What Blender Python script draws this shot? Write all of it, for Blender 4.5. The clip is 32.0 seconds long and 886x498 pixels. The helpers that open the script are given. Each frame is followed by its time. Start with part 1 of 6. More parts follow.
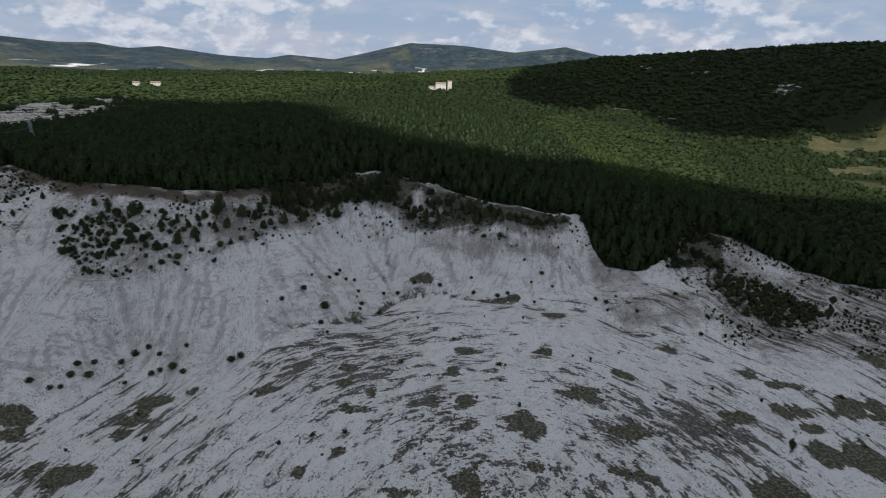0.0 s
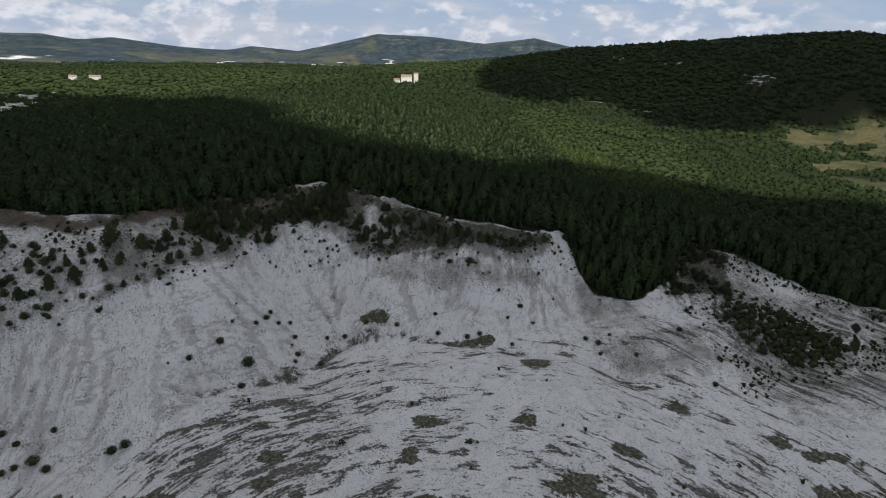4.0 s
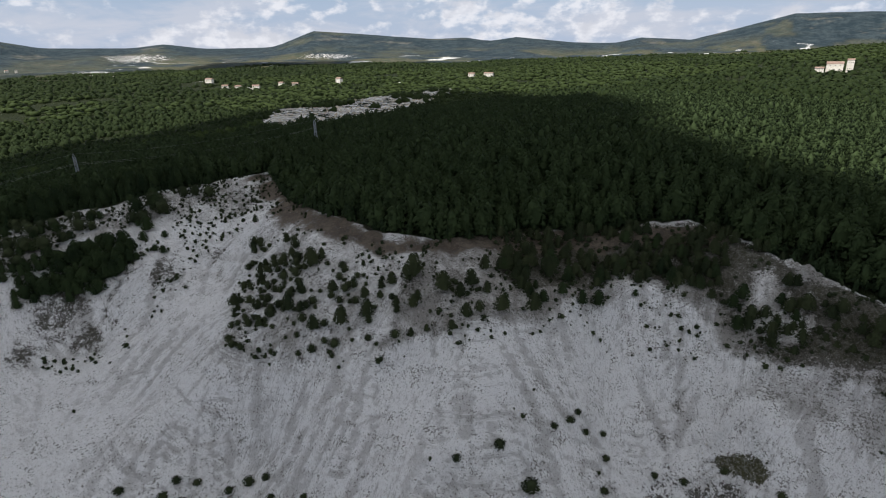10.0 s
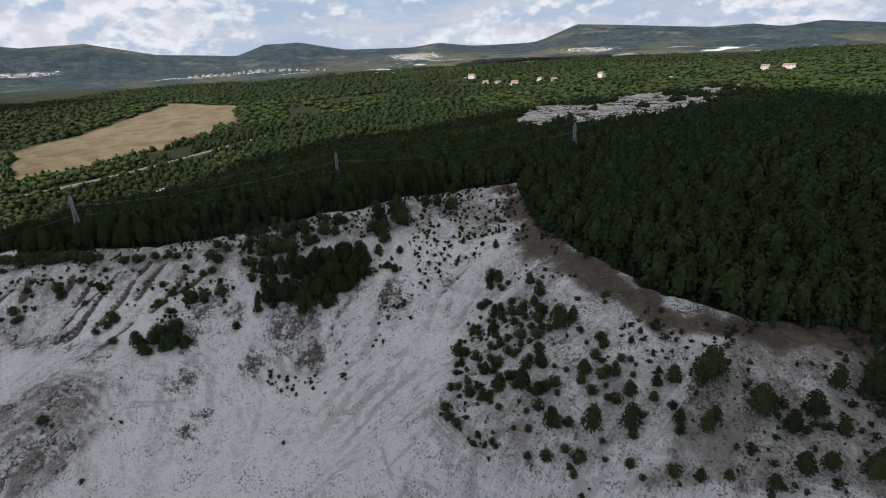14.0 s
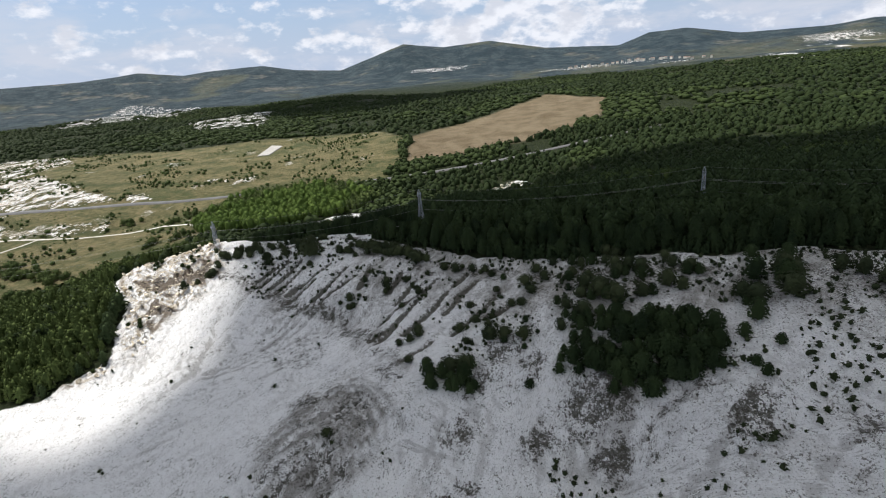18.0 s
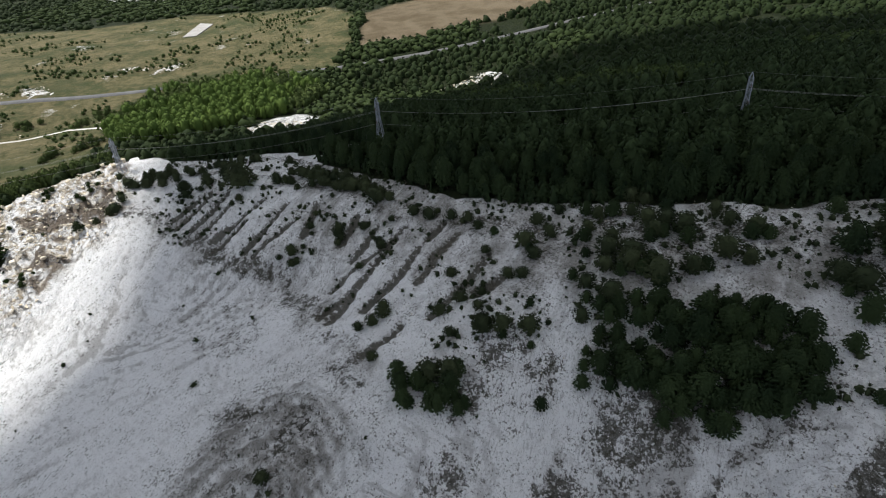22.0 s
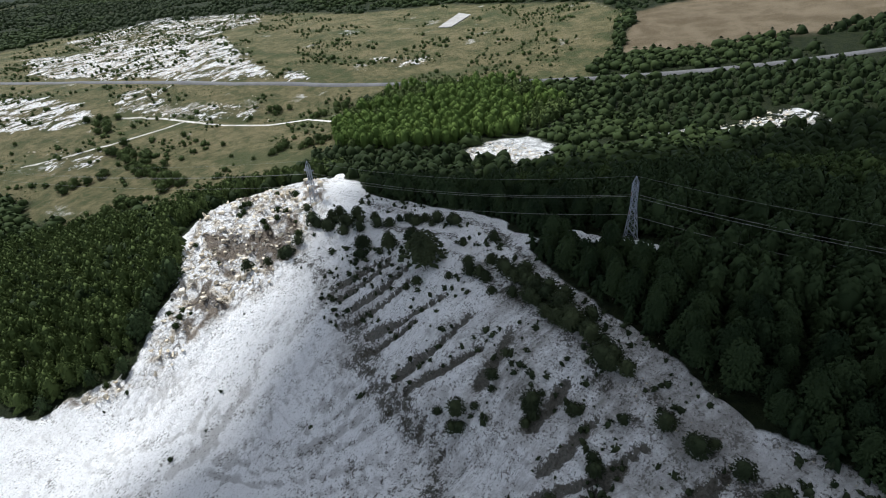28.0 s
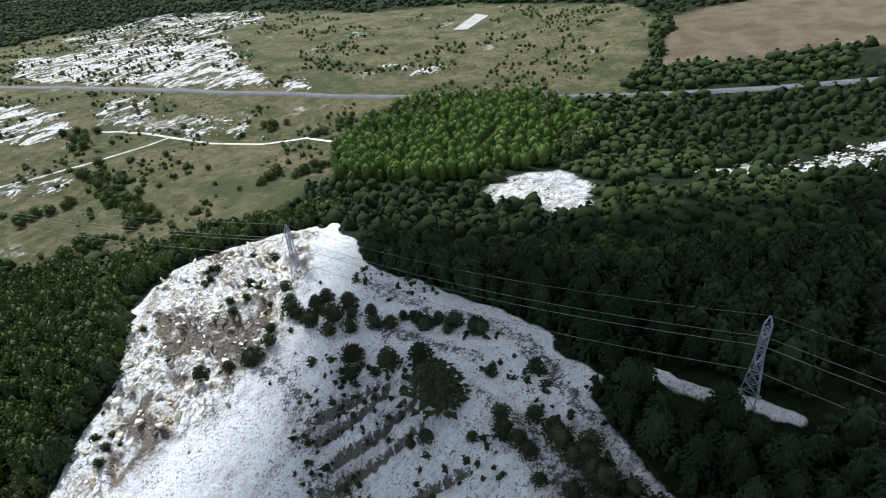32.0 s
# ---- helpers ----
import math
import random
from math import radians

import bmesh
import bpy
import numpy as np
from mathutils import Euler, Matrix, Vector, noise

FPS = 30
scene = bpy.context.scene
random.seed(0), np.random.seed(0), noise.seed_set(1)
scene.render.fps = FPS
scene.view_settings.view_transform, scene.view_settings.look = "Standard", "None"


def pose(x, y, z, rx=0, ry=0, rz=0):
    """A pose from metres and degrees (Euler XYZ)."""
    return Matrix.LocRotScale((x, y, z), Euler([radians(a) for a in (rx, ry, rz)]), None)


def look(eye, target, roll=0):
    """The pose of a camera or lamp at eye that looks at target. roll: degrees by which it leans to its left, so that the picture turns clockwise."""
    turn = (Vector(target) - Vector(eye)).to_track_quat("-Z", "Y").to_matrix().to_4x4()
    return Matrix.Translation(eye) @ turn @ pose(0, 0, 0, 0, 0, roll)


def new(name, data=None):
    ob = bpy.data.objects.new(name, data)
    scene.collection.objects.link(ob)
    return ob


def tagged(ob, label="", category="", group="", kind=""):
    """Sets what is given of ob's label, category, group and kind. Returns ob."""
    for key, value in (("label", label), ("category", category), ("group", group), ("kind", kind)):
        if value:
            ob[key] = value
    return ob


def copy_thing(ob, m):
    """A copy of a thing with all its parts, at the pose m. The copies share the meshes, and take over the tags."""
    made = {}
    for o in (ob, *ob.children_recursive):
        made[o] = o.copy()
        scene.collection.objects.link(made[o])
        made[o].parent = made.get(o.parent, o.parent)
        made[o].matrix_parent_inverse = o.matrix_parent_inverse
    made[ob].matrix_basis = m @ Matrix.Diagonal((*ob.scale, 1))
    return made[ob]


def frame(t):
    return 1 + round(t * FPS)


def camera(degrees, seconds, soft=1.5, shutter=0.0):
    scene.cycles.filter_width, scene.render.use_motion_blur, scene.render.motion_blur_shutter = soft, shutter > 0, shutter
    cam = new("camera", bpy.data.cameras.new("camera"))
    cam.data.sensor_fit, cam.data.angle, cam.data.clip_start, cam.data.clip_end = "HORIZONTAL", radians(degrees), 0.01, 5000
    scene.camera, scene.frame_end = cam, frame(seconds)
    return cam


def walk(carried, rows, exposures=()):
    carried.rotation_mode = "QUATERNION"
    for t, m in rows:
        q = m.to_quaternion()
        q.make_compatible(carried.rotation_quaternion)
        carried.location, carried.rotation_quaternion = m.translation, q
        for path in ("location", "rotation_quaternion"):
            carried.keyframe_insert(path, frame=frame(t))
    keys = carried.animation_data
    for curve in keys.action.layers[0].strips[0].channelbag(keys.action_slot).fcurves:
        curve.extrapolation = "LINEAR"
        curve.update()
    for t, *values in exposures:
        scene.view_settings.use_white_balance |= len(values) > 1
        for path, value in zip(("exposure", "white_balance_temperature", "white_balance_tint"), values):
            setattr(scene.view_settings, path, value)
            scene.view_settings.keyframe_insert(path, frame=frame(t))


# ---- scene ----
cam = camera(78.3, 32.0, soft=1.1)
METRES, EYE, TILT, LEAN, TURN = 500.0, 142.0, -18.4, -1.8, 0.0
EXPOSURE = [(0.0, -0.06, 6150.0, 12.0), (3.0, 0.05, 6300.0, 12.0), (9.0, 0.24, 6400.0, 12.0), (13.0, 0.24, 6400.0, 12.0), (16.0, 0.43, 6400.0, 12.0), (20.0, 0.3, 6250.0, 11.0), (22.0, 0.27, 6200.0, 11.0), (24.0, 0.54, 6050.0, 10.0), (26.5, 0.37, 5950.0, 10.0), (29.0, 0.16, 5720.0, 10.0), (32.0, 0.38, 5600.0, 9.0)]
ROWS = [
    (0.0, 0.0, 0.0, 0.0, 0.0, 0.0, -0.0),
    (0.5, 0.0011, 0.014, 0.004, -1.04, -0.09, 0.35),
    (1.0, 0.0033, 0.0296, 0.0089, -1.97, -0.21, 0.69),
    (1.5, 0.006, 0.0442, 0.0136, -2.58, -0.33, 0.92),
    (2.0, 0.0086, 0.0598, 0.0187, -2.96, -0.44, 1.06),
    (2.5, 0.0109, 0.074, 0.0234, -2.96, -0.52, 1.08),
    (3.0, 0.0133, 0.0892, 0.0284, -2.94, -0.61, 1.09),
    (3.5, 0.015, 0.1031, 0.0333, -2.9, -0.72, 1.09),
    (5.5, 0.0201, 0.1634, 0.052, -2.64, -1.03, 1.13),
    (6.0, 0.0199, 0.1778, 0.0568, -2.62, -1.14, 1.2),
    (6.5, 0.018, 0.191, 0.0609, 5.15, -1.18, -0.8),
    (7.0, 0.0158, 0.205, 0.0646, 8.43, -1.22, -1.62),
    (7.5, 0.0166, 0.2189, 0.07, 18.85, -1.96, -4.19),
    (8.0, 0.0129, 0.2332, 0.074, 19.9, -2.05, -4.46),
    (8.5, 0.0075, 0.2461, 0.0783, 20.63, -2.2, -4.66),
    (9.0, -0.0009, 0.2581, 0.0827, 22.67, -2.45, -5.19),
    (9.5, -0.0066, 0.2701, 0.0862, 32.22, -3.47, -7.38),
    (10.0, -0.0156, 0.2827, 0.0907, 33.46, -3.71, -7.66),
    (10.5, -0.026, 0.2909, 0.0945, 40.08, -4.75, -9.04),
    (11.0, -0.0355, 0.3046, 0.098, 47.8, -6.05, -10.41),
    (11.5, -0.0467, 0.3136, 0.1015, 48.88, -6.33, -10.64),
    (12.0, -0.0595, 0.3223, 0.1046, 49.62, -6.56, -10.8),
    (12.5, -0.0717, 0.3293, 0.1072, 50.35, -6.76, -10.94),
    (13.0, -0.0855, 0.3368, 0.11, 55.75, -7.94, -11.79),
    (13.5, -0.0979, 0.3442, 0.1125, 56.86, -8.24, -11.93),
    (15.5, -0.1528, 0.3682, 0.1231, 70.95, -11.86, -13.38),
    (16.0, -0.1676, 0.3765, 0.1252, 73.85, -12.61, -13.55),
    (16.5, -0.1808, 0.3786, 0.1271, 77.85, -13.66, -13.68),
    (17.0, -0.1967, 0.3845, 0.1288, 84.03, -15.28, -13.86),
    (17.5, -0.2105, 0.3846, 0.13, 86.77, -16.04, -13.88),
    (18.0, -0.227, 0.3878, 0.1316, 96.49, -18.53, -13.7),
    (18.5, -0.2426, 0.3872, 0.1314, 96.99, -18.74, -13.73),
    (19.0, -0.2588, 0.3847, 0.1314, 97.01, -18.88, -13.81),
    (19.5, -0.2726, 0.3818, 0.1291, 97.05, -19.38, -14.02),
    (20.0, -0.2904, 0.3776, 0.1292, 97.03, -30.29, -13.96),
    (20.5, -0.3059, 0.3744, 0.1287, 97.06, -30.48, -14.03),
    (21.0, -0.3224, 0.3715, 0.1284, 96.89, -30.56, -14.13),
    (21.5, -0.3381, 0.3692, 0.1278, 93.49, -29.83, -14.36),
    (22.0, -0.3549, 0.3681, 0.1274, 92.13, -29.6, -14.45),
    (22.5, -0.3697, 0.3673, 0.1273, 92.06, -29.64, -14.49),
    (23.0, -0.3857, 0.3671, 0.1275, 92.08, -29.74, -14.53),
    (23.5, -0.3994, 0.3659, 0.1283, 96.9, -31.05, -14.22),
    (24.0, -0.4159, 0.3677, 0.1284, 98.47, -31.52, -14.12),
    (24.5, -0.4292, 0.3645, 0.129, 100.74, -32.22, -14.01),
    (25.0, -0.4459, 0.3637, 0.1283, 107.0, -33.8, -13.4),
    (25.5, -0.4605, 0.3602, 0.1273, 107.16, -33.93, -13.48),
    (26.0, -0.4766, 0.3551, 0.1258, 107.24, -34.05, -13.54),
    (26.5, -0.4903, 0.3488, 0.1249, 113.58, -35.65, -12.76),
    (28.5, -0.5469, 0.3168, 0.1184, 118.27, -37.06, -12.54),
    (29.0, -0.5614, 0.308, 0.1157, 118.8, -37.27, -12.49),
    (29.5, -0.5747, 0.3003, 0.1134, 119.06, -37.39, -12.48),
    (30.0, -0.5889, 0.2924, 0.1109, 119.12, -37.47, -12.54),
    (30.5, -0.6022, 0.2853, 0.1087, 119.17, -37.52, -12.58),
    (31.0, -0.6167, 0.2777, 0.107, 119.23, -37.61, -12.62),
    (31.5, -0.63, 0.2704, 0.1065, 119.28, -37.69, -12.66),
    (32.0, -0.6439, 0.2626, 0.1062, 119.34, -37.78, -12.72),
]
walk(cam, [(t, pose(0, 0, EYE, TILT, LEAN, TURN) @ pose(METRES * x, METRES * y, METRES * z, 90 + pitch, roll, yaw)) for t, x, y, z, yaw, pitch, roll in ROWS],
     exposures=EXPOSURE)

# ---- daylight: broken cumulus, high sun ----
SUN_AZ, SUN_EL = 195.0, 58.0          # degrees east of the flight's first heading, degrees up
sun_way = Vector((math.sin(radians(SUN_AZ)) * math.cos(radians(SUN_EL)), math.cos(radians(SUN_AZ)) * math.cos(radians(SUN_EL)), math.sin(radians(SUN_EL))))
sun = new("sun", bpy.data.lights.new("sun", "SUN"))
sun.data.energy, sun.data.angle, sun.data.color = 5.0, radians(0.8), (1.0, 0.95, 0.86)
sun.matrix_world = look(sun_way * 100, (0, 0, 0))

world = bpy.data.worlds.new("sky")
scene.world = world
world.use_nodes = True


class Nodes:
    """A short hand for node trees."""

    def __init__(self, tree):
        self.tree = tree
        tree.nodes.clear()

    def add(self, kind, ins=(), **props):
        n = self.tree.nodes.new(kind)
        for k, v in props.items():
            setattr(n, k, v)
        for k, v in dict(ins).items():
            if isinstance(v, bpy.types.NodeSocket):
                self.tree.links.new(v, n.inputs[k])
            else:
                n.inputs[k].default_value = v
        return n

    def math(self, op, a, b=0.0, c=0.0, clamp=False):
        return self.add("ShaderNodeMath", {0: a, 1: b, 2: c}, operation=op, use_clamp=clamp).outputs[0]

    def noise(self, vec, scale, detail=4.0, rough=0.55, warp=0.0):
        return self.add("ShaderNodeTexNoise", {"Vector": vec, "Scale": scale, "Detail": detail, "Roughness": rough, "Distortion": warp}).outputs["Fac"]

    def ramp(self, fac, lo, hi, a=0.0, b=1.0):
        return self.add("ShaderNodeMapRange", {0: fac, 1: lo, 2: hi, 3: a, 4: b}, interpolation_type="SMOOTHSTEP").outputs[0]

    def mix(self, fac, a, b):
        n = self.add("ShaderNodeMix", {"Factor": fac, 6: a, 7: b}, data_type="RGBA")
        return n.outputs[2]

    def scaled(self, vec, scale):
        return self.add("ShaderNodeVectorMath", {0: vec, 1: scale}, operation="MULTIPLY").outputs[0]


def rgb(r, g, b):
    return (r, g, b, 1.0)


def build_sky():
    n = Nodes(world.node_tree)
    sky = n.add("ShaderNodeTexSky", sky_type="NISHITA", sun_disc=False, sun_elevation=radians(SUN_EL), sun_rotation=radians(SUN_AZ), air_density=1.0, dust_density=1.6)
    way = n.add("ShaderNodeTexCoord").outputs["Generated"]
    sep = n.add("ShaderNodeSeparateXYZ", {0: way})
    up = n.math("MAXIMUM", sep.outputs[2], 0.0)
    puff = n.scaled(way, (1.0, 1.0, 1.9))
    big = n.noise(puff, 2.6, 3.0, 0.5)
    small = n.noise(puff, 21.0, 7.0, 0.55, 0.0)
    wisp = n.noise(n.scaled(way, (1.0, 1.0, 4.0)), 6.0, 5.0, 0.6, 0.3)
    dens = n.math("ADD", n.math("MULTIPLY", big, 0.35), n.math("MULTIPLY", small, 0.65))
    cover = n.ramp(dens, 0.485, 0.6)
    core = n.ramp(n.noise(n.add("ShaderNodeVectorMath", {0: puff, 1: (0.0, 0.0, -0.025)}, operation="ADD").outputs[0], 21.0, 7.0, 0.55, 0.0), 0.46, 0.66)
    cloud = n.mix(core, rgb(8.6, 8.7, 9.0), rgb(6.5, 6.7, 7.2))
    veil = n.math("MULTIPLY", n.ramp(wisp, 0.42, 0.64), n.ramp(up, 0.03, 0.16, 0.8, 0.3))
    haze = n.ramp(up, 0.0, 0.13, 0.75, 0.1)
    clear = n.mix(0.55, sky.outputs[0], rgb(3.6, 5.0, 7.3))
    clear = n.mix(haze, clear, rgb(5.0, 5.8, 7.2))
    clear = n.mix(veil, clear, rgb(6.0, 6.3, 7.0))
    out = n.mix(n.math("MULTIPLY", cover, 0.85), clear, cloud)
    out = n.mix(n.ramp(up, 0.22, 0.5, 0.0, 0.85), out, rgb(7.2, 7.25, 7.3))
    bg = n.add("ShaderNodeBackground", {"Color": out, "Strength": 0.085})
    n.add("ShaderNodeOutputWorld", {"Surface": bg.outputs[0]})


build_sky()

# ---- small tools ----


def part(name, mesh, material, parent=None, label=""):
    """Links a bmesh or mesh as one object, under a thing where one is given."""
    if isinstance(mesh, bmesh.types.BMesh):
        me = bpy.data.meshes.new(name)
        mesh.to_mesh(me)
        mesh.free()
    else:
        me = mesh
    if material and not me.materials:
        me.materials.append(material)
    ob = new(name, me)
    if parent:
        ob.parent = parent
    if label:
        ob["label"] = label
    return ob


def mesh_from(name, verts, faces, smooth=False):
    """A mesh from arrays: verts (n, 3), faces (m, k)."""
    me = bpy.data.meshes.new(name)
    v = np.asarray(verts, dtype=np.float32)
    f = np.asarray(faces, dtype=np.int32)
    k = f.shape[1]
    me.vertices.add(len(v))
    me.vertices.foreach_set("co", v.ravel())
    me.loops.add(f.size)
    me.loops.foreach_set("vertex_index", f.ravel())
    me.polygons.add(len(f))
    me.polygons.foreach_set("loop_start", np.arange(0, f.size, k, dtype=np.int32))
    if smooth:
        me.polygons.foreach_set("use_smooth", np.ones(len(f), dtype=bool))
    me.update(calc_edges=True)
    return me


def hashed(ix, iy, seed):
    h = (ix.astype(np.int64) * 374761393 + iy.astype(np.int64) * 668265263 + seed * 1442695041) & 0x7FFFFFFF
    h = ((h ^ (h >> 13)) * 1274126177) & 0x7FFFFFFF
    return ((h ^ (h >> 16)) & 0xFFFF) / 65535.0


def soft_noise(x, y, size, seed=0, octaves=3):
    """Smooth noise from 0 to 1 over arrays, lumps about size metres across."""
    total, amp, norm = 0.0, 1.0, 0.0
    for o in range(octaves):
        px, py = x / size, y / size
        ix, iy = np.floor(px), np.floor(py)
        fx, fy = px - ix, py - iy
        fx, fy = fx * fx * (3 - 2 * fx), fy * fy * (3 - 2 * fy)
        s = seed * 17 + o
        a = hashed(ix, iy, s) * (1 - fx) + hashed(ix + 1, iy, s) * fx
        b = hashed(ix, iy + 1, s) * (1 - fx) + hashed(ix + 1, iy + 1, s) * fx
        total, norm = total + amp * (a * (1 - fy) + b * fy), norm + amp
        amp, size = amp * 0.5, size * 0.47
    return total / norm


def smooth(lo, hi, v):
    t = np.clip((v - lo) / (hi - lo), 0, 1)
    return t * t * (3 - 2 * t)


def inside(x, y, poly):
    """Signed distance to a polygon, positive inside."""
    p = np.asarray(poly, float)
    best = np.full(np.shape(x), 1e9)
    odd = np.zeros(np.shape(x), bool)
    for (ax, ay), (bx, by) in zip(p, np.roll(p, -1, axis=0)):
        dx, dy = bx - ax, by - ay
        t = np.clip(((x - ax) * dx + (y - ay) * dy) / (dx * dx + dy * dy + 1e-9), 0, 1)
        best = np.minimum(best, (x - ax - t * dx) ** 2 + (y - ay - t * dy) ** 2)
        cross = (ay > y) != (by > y)
        odd ^= cross & (x < ax + (y - ay) * dx / np.where(dy == 0, 1e-9, dy))
    d = np.sqrt(best)
    return np.where(odd, d, -d)


def line_field(x, y, line):
    """Distance to a polyline and the distance run along it."""
    p = np.asarray(line, float)[:, :2]
    best, run, along = np.full(np.shape(x), 1e9), 0.0, np.zeros(np.shape(x))
    for (ax, ay), (bx, by) in zip(p[:-1], p[1:]):
        dx, dy = bx - ax, by - ay
        l2 = dx * dx + dy * dy
        t = np.clip(((x - ax) * dx + (y - ay) * dy) / l2, 0, 1)
        d = np.hypot(x - ax - t * dx, y - ay - t * dy)
        near = d < best
        along = np.where(near, run + t * math.sqrt(l2), along)
        best = np.minimum(best, d)
        run += math.sqrt(l2)
    return best, along


# ---- the lie of the land: break lines of the pit and the country round it, metres ----
RIM_WEST = [(-400, -110, 12), (-425, -50, 26), (-440, -20, 33), (-455, 6, 38), (-432, 22, 39), (-415, 55, 42), (-399, 89, 44), (-392, 124, 48),
            (-362, 173, 52), (-337, 199, 54), (-326, 214, 54), (-312, 254, 62), (-290, 300, 66), (-257, 342, 68)]
RIM_NORTH = [(-257, 342, 68), (-233, 311, 63), (-200, 303, 66), (-167, 292, 65), (-124, 299, 63), (-104, 305, 59), (-80, 335, 58), (-57, 343, 56),
             (-30, 357, 58), (-3, 361, 59), (49, 344, 53), (94, 350, 47), (161, 397, 51), (215, 365, 34), (260, 380, 30)]
FACE_UPPER = [(-248, 265, 53), (-241, 279, 53), (-216, 258, 40), (-205, 277, 44), (-188, 279, 53), (-170, 246, 41), (-143, 256, 43), (-118, 269, 45), (-116, 288, 55),
              (-88, 302, 52), (-70, 322, 54), (-58, 337, 54), (-44, 345, 52), (-43, 359, 57), (-66, 356, 60), (-19, 355, 54), (-36, 339, 48), (-24, 341, 44), (-8, 337, 41), (12, 332, 41), (39, 326, 43), (62, 330, 44), (78, 338, 47), (94, 345, 44)]
FACE_MID = [(-107, 264, 36), (-97, 258, 32), (-86, 245, 25), (-80, 286, 42), (-58, 326, 40), (-60, 306, 35), (-61, 296, 33), (-67, 268, 27), (-72, 268, 24), (-50, 306, 27), (-40, 324, 33), (-29, 322, 27),
            (-23, 313, 20), (-7, 316, 32), (12, 319, 29), (33, 316, 23), (61, 310, 23), (79, 311, 28), (94, 315, 20), (-140, 247, 29), (-122, 248, 31), (-155, 243, 33), (88, 328, 34)]
FACE_FOOT = [(-224, 208, 20), (-205, 228, 23), (-185, 231, 25), (-178, 220, 21), (-149, 233, 12), (-116, 236, 16), (-71, 246, 17), (-60, 266, 20), (-46, 296, 20), (-30, 296, 15), (-7, 303, 19), (8, 290, 13),
             (44, 299, 20), (39, 294, 16), (60, 291, 15), (81, 279, 16), (101, 264, 12), (119, 279, 22), (104, 292, 19), (121, 246, 12), (153, 266, 13), (164, 278, 13), (150, 290, 19), (159, 310, 22),
             (169, 315, 28), (184, 272, 7), (206, 256, 9), (214, 326, 17), (228, 336, 18)]
FLOOR = [(66, 224, 13), (21, 242, 11), (-11, 194, 10), (28, 192, 10), (-34, 249, 10), (4, 262, 15), (44, 278, 16), (83, 251, 15), (86, 226, 12), (108, 209, 7), (135, 212, 8), (165, 226, 10), (-48, 225, 12),
         (-84, 225, 14), (-113, 226, 9), (-117, 213, 3), (-56, 205, 12), (-33, 268, 8), (0, 150, 8), (60, 150, 7), (-60, 165, 8), (100, 120, 3), (200, 200, 5), (-130, 190, 0), (-185, 185, 6),
         (300, 250, 8), (0, 60, 0), (-120, 100, 0), (-200, 110, 8), (-210, 40, 4)]
WEST_BOWL = [(-253, 210, 31), (-227, 223, 26), (-241, 181, 23), (-253, 163, 23), (-269, 165, 33), (-273, 192, 37), (-257, 141, 26), (-276, 125, 23),
             (-290, 226, 53), (-305, 176, 41), (-287, 194, 44), (-327, 142, 33), (-314, 140, 33), (-330, 121, 28), (-352, 118, 39), (-341, 73, 18),
             (-302, 118, 24), (-333, 58, 12), (-391, 66, 34), (-358, 16, 21), (-323, 14, 4), (-306, 12, 5), (-319, -15, 4), (-277, 38, 5), (-275, 53, 6),
             (-335, -45, 6), (-345, 99, 27), (-371, 147, 50), (-348, 146, 41), (-240, 229, 25), (-289, 99, 20), (-305, 111, 26), (-317, 28, 9), (-277, 71, 13), (-341, 125, 28)]
WEST_COUNTRY = [(-420, 152, 53), (-384, 297, 64), (-470, 150, 46), (-480, 60, 30), (-520, 0, 20), (-570, 46, 17), (-598, -54, 16), (-588, -223, 10),
                (-650, -176, 7), (-723, -251, 22), (-789, -432, 33), (-1039, -211, 31), (-664, 135, 8), (-760, 112, 18), (-932, 60, 38), (-1090, 363, 62),
                (-1400, 290, 68), (-617, 635, 60), (-474, 844, 69), (-440, 420, 66), (-540, 300, 50), (-610, 250, 28), (-420, -150, 2), (-480, -120, 8),
                (-380, -200, -3), (-1600, -700, 55), (-1360, -363, 48), (-1900, 600, 85), (-900, 1100, 85)]
NORTH_COUNTRY = [(-115, 382, 69), (-60, 368, 66), (-26, 623, 82), (-100, 470, 84), (-180, 430, 80), (-60, 540, 90), (-260, 440, 72), (-271, 800, 80),
                 (0, 860, 92), (160, 440, 50), (120, 500, 52), (300, 600, 32), (440, 812, 22), (290, 430, 24), (420, 500, 18), (425, 1212, 76),
                 (0, 1258, 94), (772, 1000, 32), (480, 1640, 188), (790, 1760, 200), (980, 1630, 222), (1100, 1460, 238), (1300, 1100, 220), (900, 700, 60)]
BEHIND = [(0, -200, 5), (300, 0, 8), (400, 200, 14), (-200, -200, 0), (-300, -400, 5), (0, -800, 20), (600, -400, 30), (-900, -900, 30), (1000, 200, 80)]
